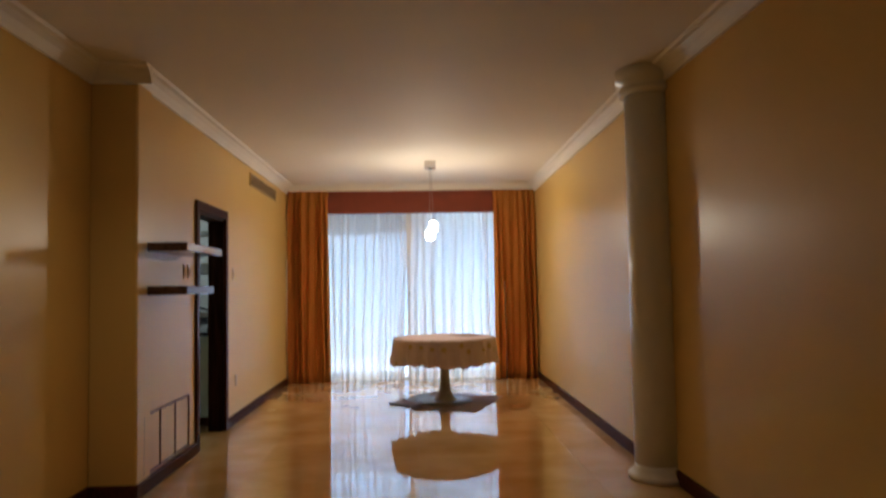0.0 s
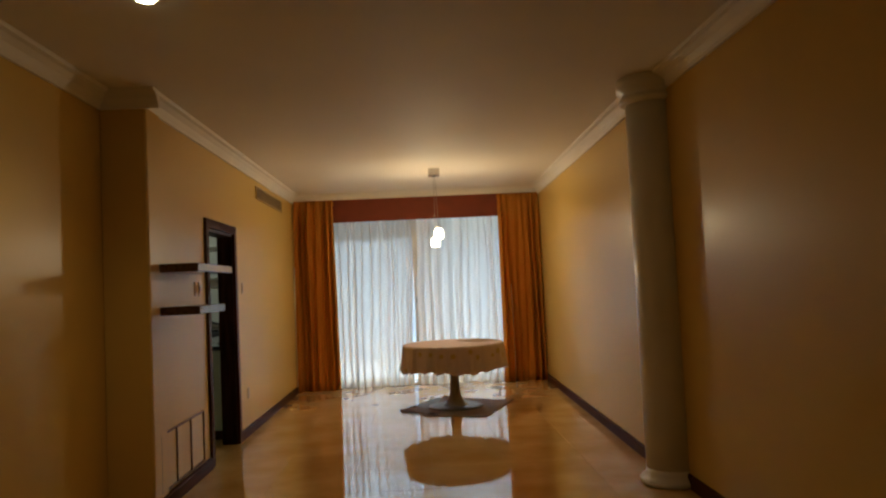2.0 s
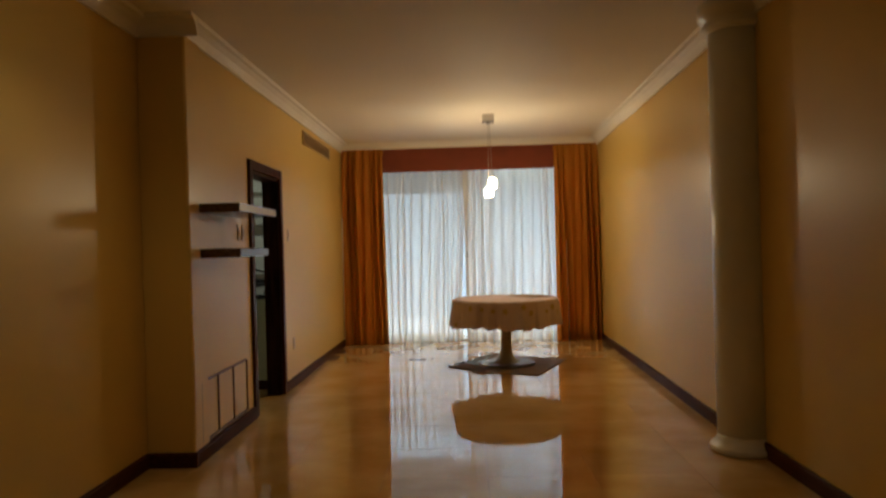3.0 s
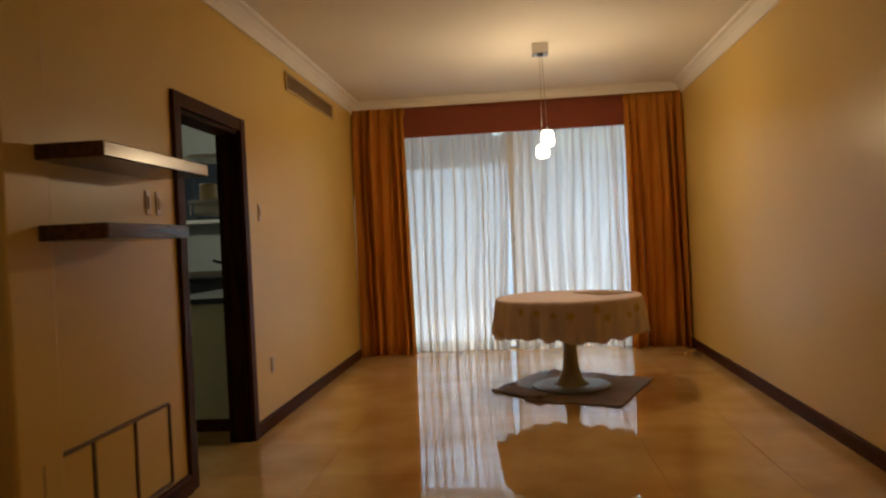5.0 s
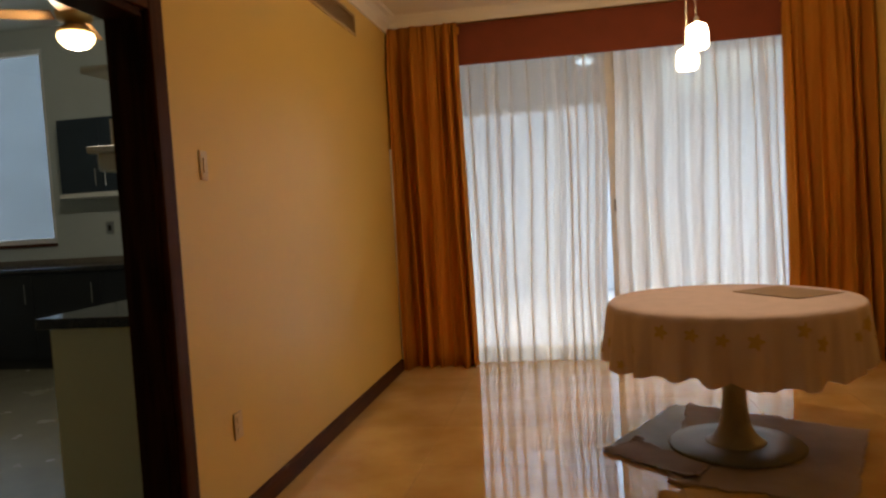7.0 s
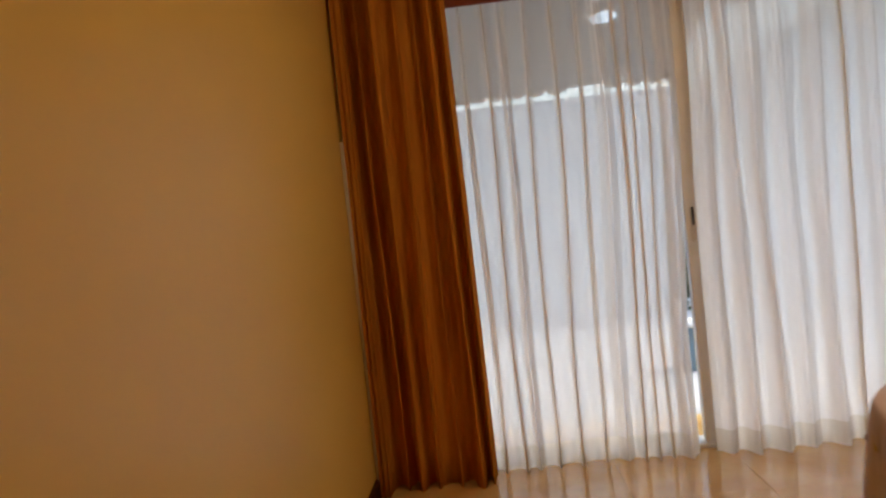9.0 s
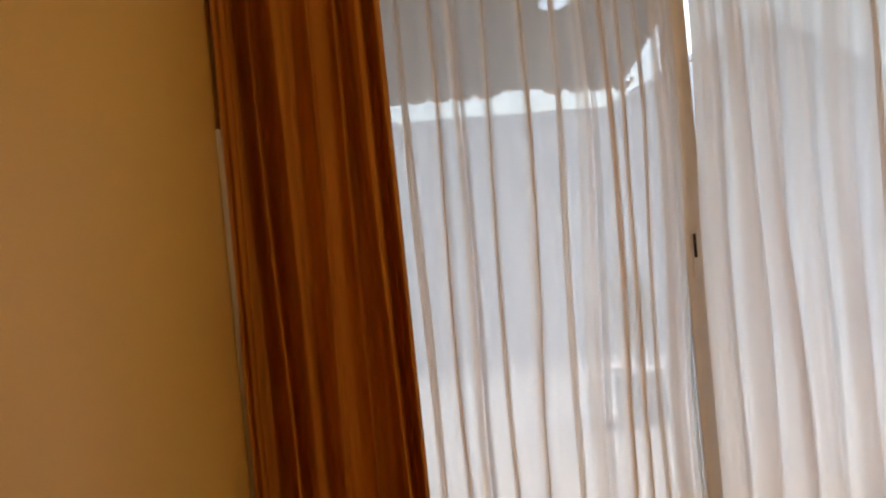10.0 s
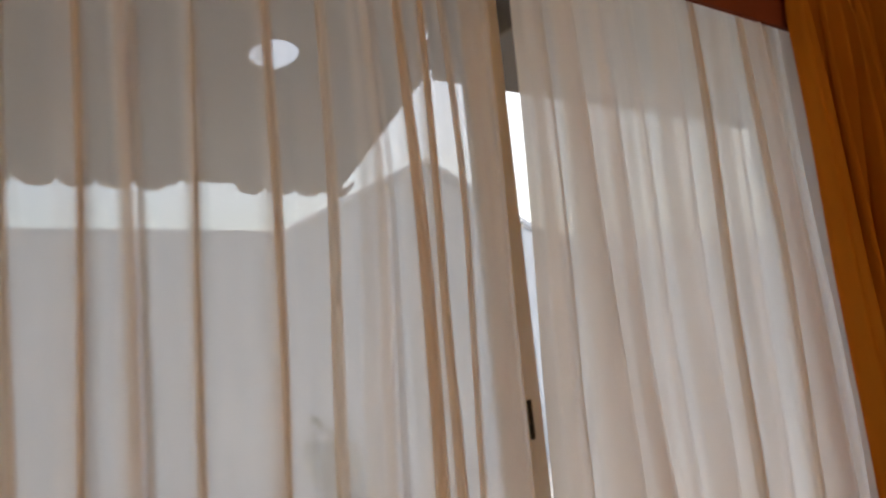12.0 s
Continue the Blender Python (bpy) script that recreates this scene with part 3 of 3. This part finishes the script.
for y, z, w, h, label in ((-4.522, 1.48, 0.045, 0.115, "ivory light switch plate beside the shelves"), (-4.423, 1.48, 0.045, 0.115, "ivory light switch plate beside the shelves"), (-3.02, 1.485, 0.055, 0.115, "ivory light switch beside the doorway")):
    sw = thing("light_switch", label, "switch", "switches", (-0.02 if y < -4 else -0.018, y, z))
    part("plate", box(0, 0.008, -w / 2, w / 2, -h / 2, h / 2, 0.003), PLASTIC, sw)
    part("rocker", box(0.008, 0.014, -w / 5, w / 5, -h / 4, h / 4, 0.002), PLASTIC, sw)
outlet = thing("power_outlet", "ivory power outlet low on the wall", "outlet", at=(-0.017, -2.90, 0.42))
part("plate", box(0, 0.008, -0.035, 0.035, -0.055, 0.055, 0.003), PLASTIC, outlet)
for z in (-0.022, 0.022):
    part("socket", box(0.008, 0.011, -0.016, 0.016, z - 0.013, z + 0.013, 0.002), PLASTIC, outlet)

vent = thing("wall_vent", "long painted air grille high on the wall", "vent", at=(-0.009, -1.58, 2.55))
part("backing", box(0, 0.004, -0.72, 0.72, -0.06, 0.06), GRILLE_DARK, vent)
for a, b in ((-0.075, -0.06), (0.06, 0.075)):
    part("frame", box(0, 0.016, -0.735, 0.735, a, b, 0.003), GRILLE, vent)
for a, b in ((-0.735, -0.72), (0.72, 0.735)):
    part("frame", box(0, 0.016, a, b, -0.06, 0.06, 0.003), GRILLE, vent)
for k in range(9):
    z = -0.052 + 0.013 * k
    bm = box(-0.005, 0.005, -0.72, 0.72, -0.0012, 0.0012)
    bmesh.ops.transform(bm, verts=bm.verts, matrix=Matrix.Translation((0.009, 0, z)) @ Matrix.Rotation(radians(35), 4, "Y"))
    part("slat", bm, GRILLE, vent)

# three framed panels low on the shelf wall
grille = thing("wall_panel", "three low framed panels with slim tan mouldings on the wall", "panel", at=(-0.02, 0, 0))
Y0, Y1, Z0, Z1 = -5.373, -4.427, 0.112, 0.500
for k in range(3):
    a, b = Y0 + (Y1 - Y0) * k / 3, Y0 + (Y1 - Y0) * (k + 1) / 3
    part("panel", box(0, 0.006, a + 0.012, b - 0.012, Z0 + 0.012, Z1 - 0.012, 0.002), PAINT, grille)
for k in range(4):
    y = Y0 + (Y1 - Y0) * k / 3
    part("moulding", box(0, 0.014, y - 0.008, y + 0.008, Z0, Z1, 0.003), MOULDING, grille)
for z in (Z0, Z1):
    part("moulding", box(0, 0.012, Y0, Y1, z - 0.008, z + 0.008, 0.003), MOULDING, grille)

# ---- kitchen beyond the doorway ----
KX0, KY0, KY1, KH = -5.4, -5.2, 0.75, 3.30
setting(part("kitchen_floor", box(KX0, -0.13, KY0, KY1, -0.15, -0.001), KITCHEN_FLOOR), "pale tiled kitchen floor", "floor")
setting(part("kitchen_ceiling", box(KX0 - 0.2, -0.62, KY0 - 0.2, KY1 + 0.2, KH, KH + 0.2), KITCHEN_PAINT), "pale kitchen ceiling", "ceiling")
setting(part("kitchen_ceiling_strip", box(-0.62, -0.13, -5.25, KY1 + 0.2, H - 0.01, H - 0.002), KITCHEN_PAINT), "pale lowered kitchen ceiling over the counter", "ceiling")
# out of view, added only to keep daylight from leaking in over the slab
setting(part("kitchen_wall_upstand", box(-0.62, -0.50, KY0 - 0.2, KY1 + 0.2, H + 0.252, KH + 0.2), KITCHEN_PAINT), "unseen pale wall added to close the gap above the lowered ceiling", "wall")
setting(part("kitchen_wall_side", box(KX0 - 0.2, KX0, KY0, KY1 + 0.2, 0, KH), KITCHEN_PAINT), "pale kitchen wall", "wall")
setting(part("kitchen_wall_near", box(KX0 - 0.2, -0.62, KY0 - 0.2, KY0, 0, KH), KITCHEN_PAINT), "pale kitchen wall", "wall")
setting(part("kitchen_wall_lining", box(-0.142, -0.132, -3.30, KY1, 0, H - 0.012), KITCHEN_PAINT), "pale kitchen wall behind the counter", "wall")
WX0, WX1, WZ0, WZ1 = -5.1, -3.70, 1.16, 3.10
setting(part("kitchen_wall_far", box(WX1, 0.0, KY1, KY1 + 0.2, 0, KH), KITCHEN_PAINT), "pale kitchen wall with cabinets", "wall")
setting(part("kitchen_wall_far_low", box(KX0, WX1, KY1, KY1 + 0.2, 0, WZ0), KITCHEN_PAINT), "pale kitchen wall under the window", "wall")
setting(part("kitchen_wall_far_head", box(KX0, WX1, KY1, KY1 + 0.2, WZ1, KH), KITCHEN_PAINT), "pale kitchen wall over the window", "wall")
setting(part("kitchen_wall_far_side", box(KX0, WX0, KY1, KY1 + 0.2, WZ0, WZ1), KITCHEN_PAINT), "pale kitchen wall beside the window", "wall")
window_2 = setting(new("window_2"), "kitchen window with a grey metal frame", "window")
part("window_frame", box(WX0, WX0 + 0.05, KY1 + 0.02, KY1 + 0.08, WZ0, WZ1, 0.004), ALUMINIUM, window_2)
part("window_frame", box(WX1 - 0.05, WX1, KY1 + 0.02, KY1 + 0.08, WZ0, WZ1, 0.004), ALUMINIUM, window_2)
part("window_frame", box(WX0 + 0.05, WX1 - 0.05, KY1 + 0.02, KY1 + 0.08, WZ1 - 0.05, WZ1, 0.004), ALUMINIUM, window_2)
part("window_frame", box(WX0 + 0.05, WX1 - 0.05, KY1 + 0.02, KY1 + 0.08, WZ0, WZ0 + 0.05, 0.004), ALUMINIUM, window_2)
part("window_sill", box(WX0, WX1, KY1 - 0.03, KY1 + 0.02, WZ0 - 0.03, WZ0, 0.004), BASE_WOOD, window_2)
kp = part("pane", box(WX0 + 0.05, WX1 - 0.05, KY1 + 0.046, KY1 + 0.052, WZ0 + 0.05, WZ1 - 0.05), GLASS, window_2)
kp.visible_shadow = False

# counter along the near wall, seen end on
counter_unit = thing("base_cabinet", "kitchen base cabinet with a pale green end panel", "cabinet", at=(0, 0, 0))
part("end_panel", box(-0.70, -0.146, -3.085, -3.065, 0.09, 0.875, 0.003), GREEN_PANEL, counter_unit)
part("body", box(-0.685, -0.146, -3.065, -0.60, 0.09, 0.875, 0.002), BASE_CABINET, counter_unit)
part("plinth", box(-0.66, -0.146, -3.07, -0.60, 0.0, 0.09, 0.002), BASE_WOOD, counter_unit)
for k in range(4):
    y0 = -3.055 + 0.61 * k
    d = part("door", box(-0.703, -0.685, y0 + 0.004, y0 + 0.606, 0.10, 0.865, 0.003), BASE_CABINET, counter_unit)
    part("handle", rod((-0.72, y0 + 0.55, 0.62), (-0.72, y0 + 0.55, 0.78), 0.005, 8), CHROME, d)
worktop = thing("worktop", "black polished granite worktop on the base cabinets", "worktop")
part("slab", box(-0.735, -0.146, -3.125, -0.58, 0.877, 0.92, 0.006), GRANITE, worktop)
tap = thing("kitchen_tap", "dark metal kitchen tap standing on the worktop", "tap", at=(-0.33, -2.72, 0.92))
part("body", lathe([(0.028, 0), (0.028, 0.01), (0.016, 0.02), (0.014, 0.20), (0.018, 0.22)], 16), BLACK, tap)
part("spout", rod((0, 0, 0.20), (-0.16, 0.0, 0.25), 0.011, 10), BLACK, tap)
part("lever", rod((0, 0, 0.21), (0.02, -0.10, 0.26), 0.008, 8), BLACK, tap)
box_1 = thing("storage_box", "small grey box standing on the worktop", "box", at=(-0.42, -1.95, 0.92))
part("body", box(-0.10, 0.10, -0.08, 0.08, 0, 0.13, 0.006), WHITE_LAMINATE, box_1)
part("lid", box(-0.104, 0.104, -0.084, 0.084, 0.13, 0.15, 0.005), STEEL, box_1)

# run under the window and its wall cabinets
far_unit = thing("base_cabinet", "dark kitchen base cabinet run along the window wall", "cabinet")
part("body", box(-4.90, -0.74, 0.16, 0.745, 0.09, 0.90, 0.002), BASE_CABINET, far_unit)
for k in range(6):
    x0 = -4.90 + 0.69 * k
    d = part("door", box(x0 + 0.004, x0 + 0.686, 0.142, 0.16, 0.11, 0.885, 0.003), BASE_CABINET, far_unit)
    part("handle", rod((x0 + 0.62, 0.125, 0.62), (x0 + 0.62, 0.125, 0.80), 0.005, 8), CHROME, d)
part("plinth", box(-4.90, -0.74, 0.21, 0.745, 0.0, 0.09), BLACK, far_unit)
far_top = thing("worktop", "black polished granite worktop under the kitchen window", "worktop")
part("slab", box(-4.95, -0.74, 0.12, 0.745, 0.902, 0.945, 0.006), GRANITE, far_top)
part("upstand", box(-4.95, -0.74, 0.725, 0.748, 0.945, 1.00, 0.004), UPSTAND, far_top, "brown tiled upstand")
for x0, x1 in ((-3.35, -2.48), (-2.476, -1.60)):
    wc = thing("wall_cabinet", "blue-black wall cabinet with two doors over a white shelf", "cabinet", "wall cabinets")
    part("body", box(x0, x1, 0.44, 0.748, 1.62, 2.32, 0.003), CABINET, wc)
    mid = (x0 + x1) / 2
    for a, b, h in ((x0 + 0.003, mid - 0.002, mid - 0.05), (mid + 0.002, x1 - 0.003, mid + 0.05)):
        d = part("door", box(a, b, 0.42, 0.44, 1.625, 2.315, 0.003), CABINET, wc)
        part("handle", rod((h, 0.405, 1.68), (h, 0.405, 1.84), 0.006, 8), CHROME, d)
    part("light_rail", box(x0 - 0.01, x1, 0.40, 0.748, 1.575, 1.62, 0.004), WHITE_LAMINATE, wc, "white rail")
kout = thing("power_outlet", "grey power outlet above the kitchen worktop", "outlet", at=(-3.10, 0.75, 1.28))
part("plate", box(-0.04, 0.04, -0.01, 0, -0.06, 0.06, 0.003), STEEL, kout)
part("socket", box(-0.018, 0.018, -0.014, -0.01, -0.03, 0.03, 0.002), BLACK, kout)

# small corner shelves on the kitchen side of the dividing wall
for z, w in ((1.585, 0.39), (1.905, 0.39)):
    cs = thing("corner_shelf", "small white shelf with a rounded lip on the kitchen wall", "shelf", "corner shelves", (-0.142, -2.9, z))
    part("board", box(-w, 0, -0.10, 0.28, -0.015, 0.012, 0.006), WHITE_LAMINATE, cs)
    if z < 1.7:
        part("apron", box(-w + 0.03, 0, -0.08, 0.26, -0.09, -0.015, 0.012), WHITE_LAMINATE, cs)
jar = thing("canister", "yellow-green canister standing on the corner shelf", "canister", at=(-0.44, -2.86, 1.597))
part("body", lathe([(0.058, 0), (0.06, 0.006), (0.06, 0.095), (0.055, 0.10)], 20), PLASTIC, jar)
part("lid", lathe([(0.061, 0.10), (0.061, 0.115), (0.05, 0.122)], 20), PLASTIC, jar)

# ceiling fan with a lit globe
fan = thing("ceiling_fan", "ceiling fan with brown blades and a lit opal bowl", "fan", at=(-1.55, -1.62, 0))
part("rod", rod((0, 0, 2.64), (0, 0, KH - 0.002), 0.014, 12), CHROME, fan)
part("motor", lathe([(0.05, 2.53), (0.10, 2.55), (0.11, 2.60), (0.08, 2.645), (0.02, 2.65)], 28), FAN_METAL, fan)
globe = part("globe", lathe([(0.02, 2.375), (0.07, 2.39), (0.10, 2.42), (0.11, 2.455), (0.10, 2.47)], 28), KITCHEN_GLOBE, fan, "glowing opal bowl")
globe.visible_shadow = False
part("fitter", lathe([(0.10, 2.47), (0.104, 2.485), (0.05, 2.53)], 28), FAN_METAL, fan)
for k in range(4):
    bm = box(0.12, 0.58, -0.06, 0.06, -0.004, 0.004, 0.002)
    bmesh.ops.transform(bm, verts=bm.verts, matrix=Matrix.Rotation(radians(25 + 90 * k), 4, "Z") @ Matrix.Translation((0, 0, 2.585)) @ Matrix.Rotation(radians(10), 4, "X"))
    part("blade", bm, BLADE_WOOD, fan)

# ---- patio ----
ground = setting(part("ground", box(-800, 800, -800, 800, -0.40, -0.155), PAVING), "pale paved patio ground", "ground")
garden_wall = setting(part("garden_wall", box(-12, 16, 6.0, 6.22, -0.155, 2.80), GARDEN_PAINT), "white painted garden wall", "wall")

# lean-to roof over the left half of the patio door, with barrel tiles
RA, RB = Vector((0, 1.08, 2.607)), Vector((0, 2.10, 2.273))
RX0, RX1 = -1.6, 2.25
slope = (RB - RA)
awning = thing("lean_to_roof", "lean-to porch roof with clay barrel tiles and an oval skylight", "roof")


def on_slope(x, s, lift=0.0):
    p = RA + slope * s
    up = Vector((0, -slope.z, slope.y)).normalized()
    up = up if up.z > 0 else -up
    return Vector((x, p.y, p.z)) + up * lift


def holed_board():
    """The boarding, with an oval hole for the skylight."""
    bm = bmesh.new()
    n, cx, cs, rx, rs = 32, 1.585, 0.165, 0.095, 0.085
    hx0, hx1 = 1.25, 1.91
    inner, outer = [], []
    for k in range(n):
        a = 2 * math.pi * k / n
        inner.append((cx + rx * math.cos(a), cs + rs * math.sin(a)))
        m = max(abs(math.cos(a)), abs(math.sin(a)))
        ox, os = math.cos(a) / m, math.sin(a) / m
        outer.append((cx + (hx1 - cx) * ox, cs + (cs if os < 0 else 1 - cs) * os))
    for lift in (0.0, 0.02):
        vi = [bm.verts.new(on_slope(x, t, lift)) for x, t in inner]
        vo = [bm.verts.new(on_slope(x, t, lift)) for x, t in outer]
        for k in range(n):
            bm.faces.new((vi[k], vi[(k + 1) % n], vo[(k + 1) % n], vo[k]))
        for a, b in ((RX0, hx0), (hx1, RX1)):
            bm.faces.new([bm.verts.new(on_slope(x, t, lift)) for x, t in ((a, 0), (b, 0), (b, 1), (a, 1))])
    return bm


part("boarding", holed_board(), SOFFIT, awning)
for k in range(15):
    x = RX0 + 0.06 + k * (RX1 - RX0 - 0.12) / 14
    if abs(x - 1.585) < 0.14:
        x = 1.80
    bm = bmesh.new()
    a, b = on_slope(x, 0.01, -0.03), on_slope(x, 0.97, -0.03)
    rod(a, b, 0.022, 4, bm)
    part("rafter", bm, BASE_WOOD, awning)
count = 25
for k in range(count):
    x = RX0 + (k + 0.5) * (RX1 - RX0) / count
    if abs(x - 1.585) < 0.13:
        continue
    bm = bmesh.new()
    rows = []
    for s in (0.02, 1.06):
        rows.append([(on_slope(x + 0.085 * math.cos(a), s, 0.02 + 0.06 * math.sin(a))) for a in (math.pi * q / 8 for q in range(9))])
    va = [[bm.verts.new(p) for p in r] for r in rows]
    for q in range(8):
        bm.faces.new((va[0][q], va[0][q + 1], va[1][q + 1], va[1][q])).smooth = True
    ob = part("barrel_tile", bm, CLAY, awning)
    thick(ob, 0.014)
for k in range(count + 1):
    x = RX0 + k * (RX1 - RX0) / count
    if abs(x - 1.585) < 0.13:
        continue
    bm = bmesh.new()
    rows = [[(on_slope(x + 0.07 * math.cos(a), s, 0.035 - 0.045 * math.sin(a))) for a in (math.pi * q / 6 for q in range(7))] for s in (0.985, 1.06)]
    va = [[bm.verts.new(p) for p in r] for r in rows]
    for q in range(6):
        bm.faces.new((va[0][q], va[0][q + 1], va[1][q + 1], va[1][q])).smooth = True
    thick(part("pan_tile", bm, CLAY, awning), 0.014)

# the upper course steps over the lower one and leaves a slit of sky between them
bm = bmesh.new()
top = [(0.52, 2.965), (1.29, 2.712), (1.29, 2.752), (0.52, 3.005)]
ends = [[bm.verts.new((x, y, z)) for y, z in top] for x in (RX0, RX1)]
for k in range(4):
    bm.faces.new((ends[0][k], ends[0][(k + 1) % 4], ends[1][(k + 1) % 4], ends[1][k]))
bm.faces.new(ends[0][::-1])
bm.faces.new(ends[1])
bmesh.ops.recalc_face_normals(bm, faces=bm.faces)
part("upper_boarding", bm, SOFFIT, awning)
setting(part("roof_overhang", box(2.26, 7.0, 0.51, 1.20, 2.53, 3.10, 0.01), SOFFIT), "boarded roof overhang above the patio door, darkened for shade", "roof")

# neighbour's house over the wall
house = thing("neighbour_house", "white rendered neighbouring house with a low pale gable roof", "house")
bm = bmesh.new()
v = [bm.verts.new(p) for p in ((4.6, 9, -0.155), (10.2, 9, -0.155), (10.2, 9, 3.2), (7.4, 9, 4.6), (4.6, 9, 3.2), (4.6, 14, -0.155), (10.2, 14, -0.155), (10.2, 14, 3.2), (7.4, 14, 4.6), (4.6, 14, 3.2))]
for f in ((0, 1, 2, 3, 4), (9, 8, 7, 6, 5), (0, 4, 9, 5), (1, 6, 7, 2), (2, 7, 8, 3), (3, 8, 9, 4), (0, 5, 6, 1)):
    bm.faces.new([v[q] for q in f])
part("wall", bm, GARDEN_PAINT, house)
for a, b in (((4.2, 3.0), (7.4, 4.6)), ((10.6, 3.0), (7.4, 4.6))):
    bm = bmesh.new()
    v = [bm.verts.new((a[0] if q in (0, 3) else b[0], y, (a[1] if q in (0, 3) else b[1]) + dz)) for dz in (0.02, 0.12) for q, y in ((0, 8.9), (1, 8.9), (2, 14.2), (3, 14.2))]
    for f in ((0, 1, 2, 3), (7, 6, 5, 4), (0, 4, 5, 1), (1, 5, 6, 2), (2, 6, 7, 3), (3, 7, 4, 0)):
        bm.faces.new([v[q] for q in f])
    part("roof", bm, GARDEN_PAINT, house)
setting(part("side_yard_wall", box(-9, -2.7, 3.4, 3.6, -0.155, 4.2), SIDE_RENDER), "rendered wall of the side yard, grey toned for shade", "wall")

planter = thing("garden_planter", "blue-grey rendered planter with a pale rim by the garden wall", "planter", at=(2.40, 2.70, -0.155))
part("body", box(-0.15, 0.15, -0.15, 0.15, 0, 0.37, 0.01), BLUE_RENDER, planter)
part("rim", box(-0.165, 0.165, -0.165, 0.165, 0.37, 0.40, 0.01), GARDEN_PAINT, planter)
shrub = thing("shrub", "dark green leafy shrub growing in the planter", "shrub", at=(2.40, 2.70, 0.245))
rnd = random.Random(9)
stem, crown = bmesh.new(), bmesh.new()
for k in range(6):
    a, r = rnd.uniform(0, 6.28), rnd.uniform(0.02, 0.09)
    tip = Vector((r * math.cos(a), 0.6 * r * math.sin(a), rnd.uniform(0.35, 0.75)))
    rod((0.1 * math.cos(a), 0.1 * math.sin(a), 0), tip, 0.008, 5, stem)
    for _ in range(34):
        c = tip * rnd.uniform(0.45, 1.05) + Vector((rnd.gauss(0, 0.06), rnd.gauss(0, 0.06), rnd.gauss(0, 0.06)))
        q = Euler((rnd.uniform(-1, 1), rnd.uniform(-1, 1), rnd.uniform(0, 6.28))).to_matrix()
        l = rnd.uniform(0.05, 0.09)
        crown.faces.new([crown.verts.new(c + q @ Vector(p)) for p in ((-l, 0, 0), (-0.2 * l, -0.35 * l, 0.01), (l, 0, 0), (-0.2 * l, 0.35 * l, 0.01))])
part("stems", stem, BARK, shrub)
part("leaves", crown, LEAF, shrub)

# ---- floor slabs, last ----
SLAB = 0.60
slab_mesh = bpy.data.meshes.new("marble_slab")
bm = box(0.0006, SLAB - 0.0006, 0.0006, SLAB - 0.0006, -0.0035, 0.0, 0.0006)
bm.to_mesh(slab_mesh)
bm.free()
slab_mesh.materials.append(MARBLE)
for i in range(7):
    for j in range(23):
        ob = new("marble_slab", slab_mesh)
        ob.location = (-0.60 + SLAB * i, BACK + SLAB * j, 0)
        ob.parent = floor
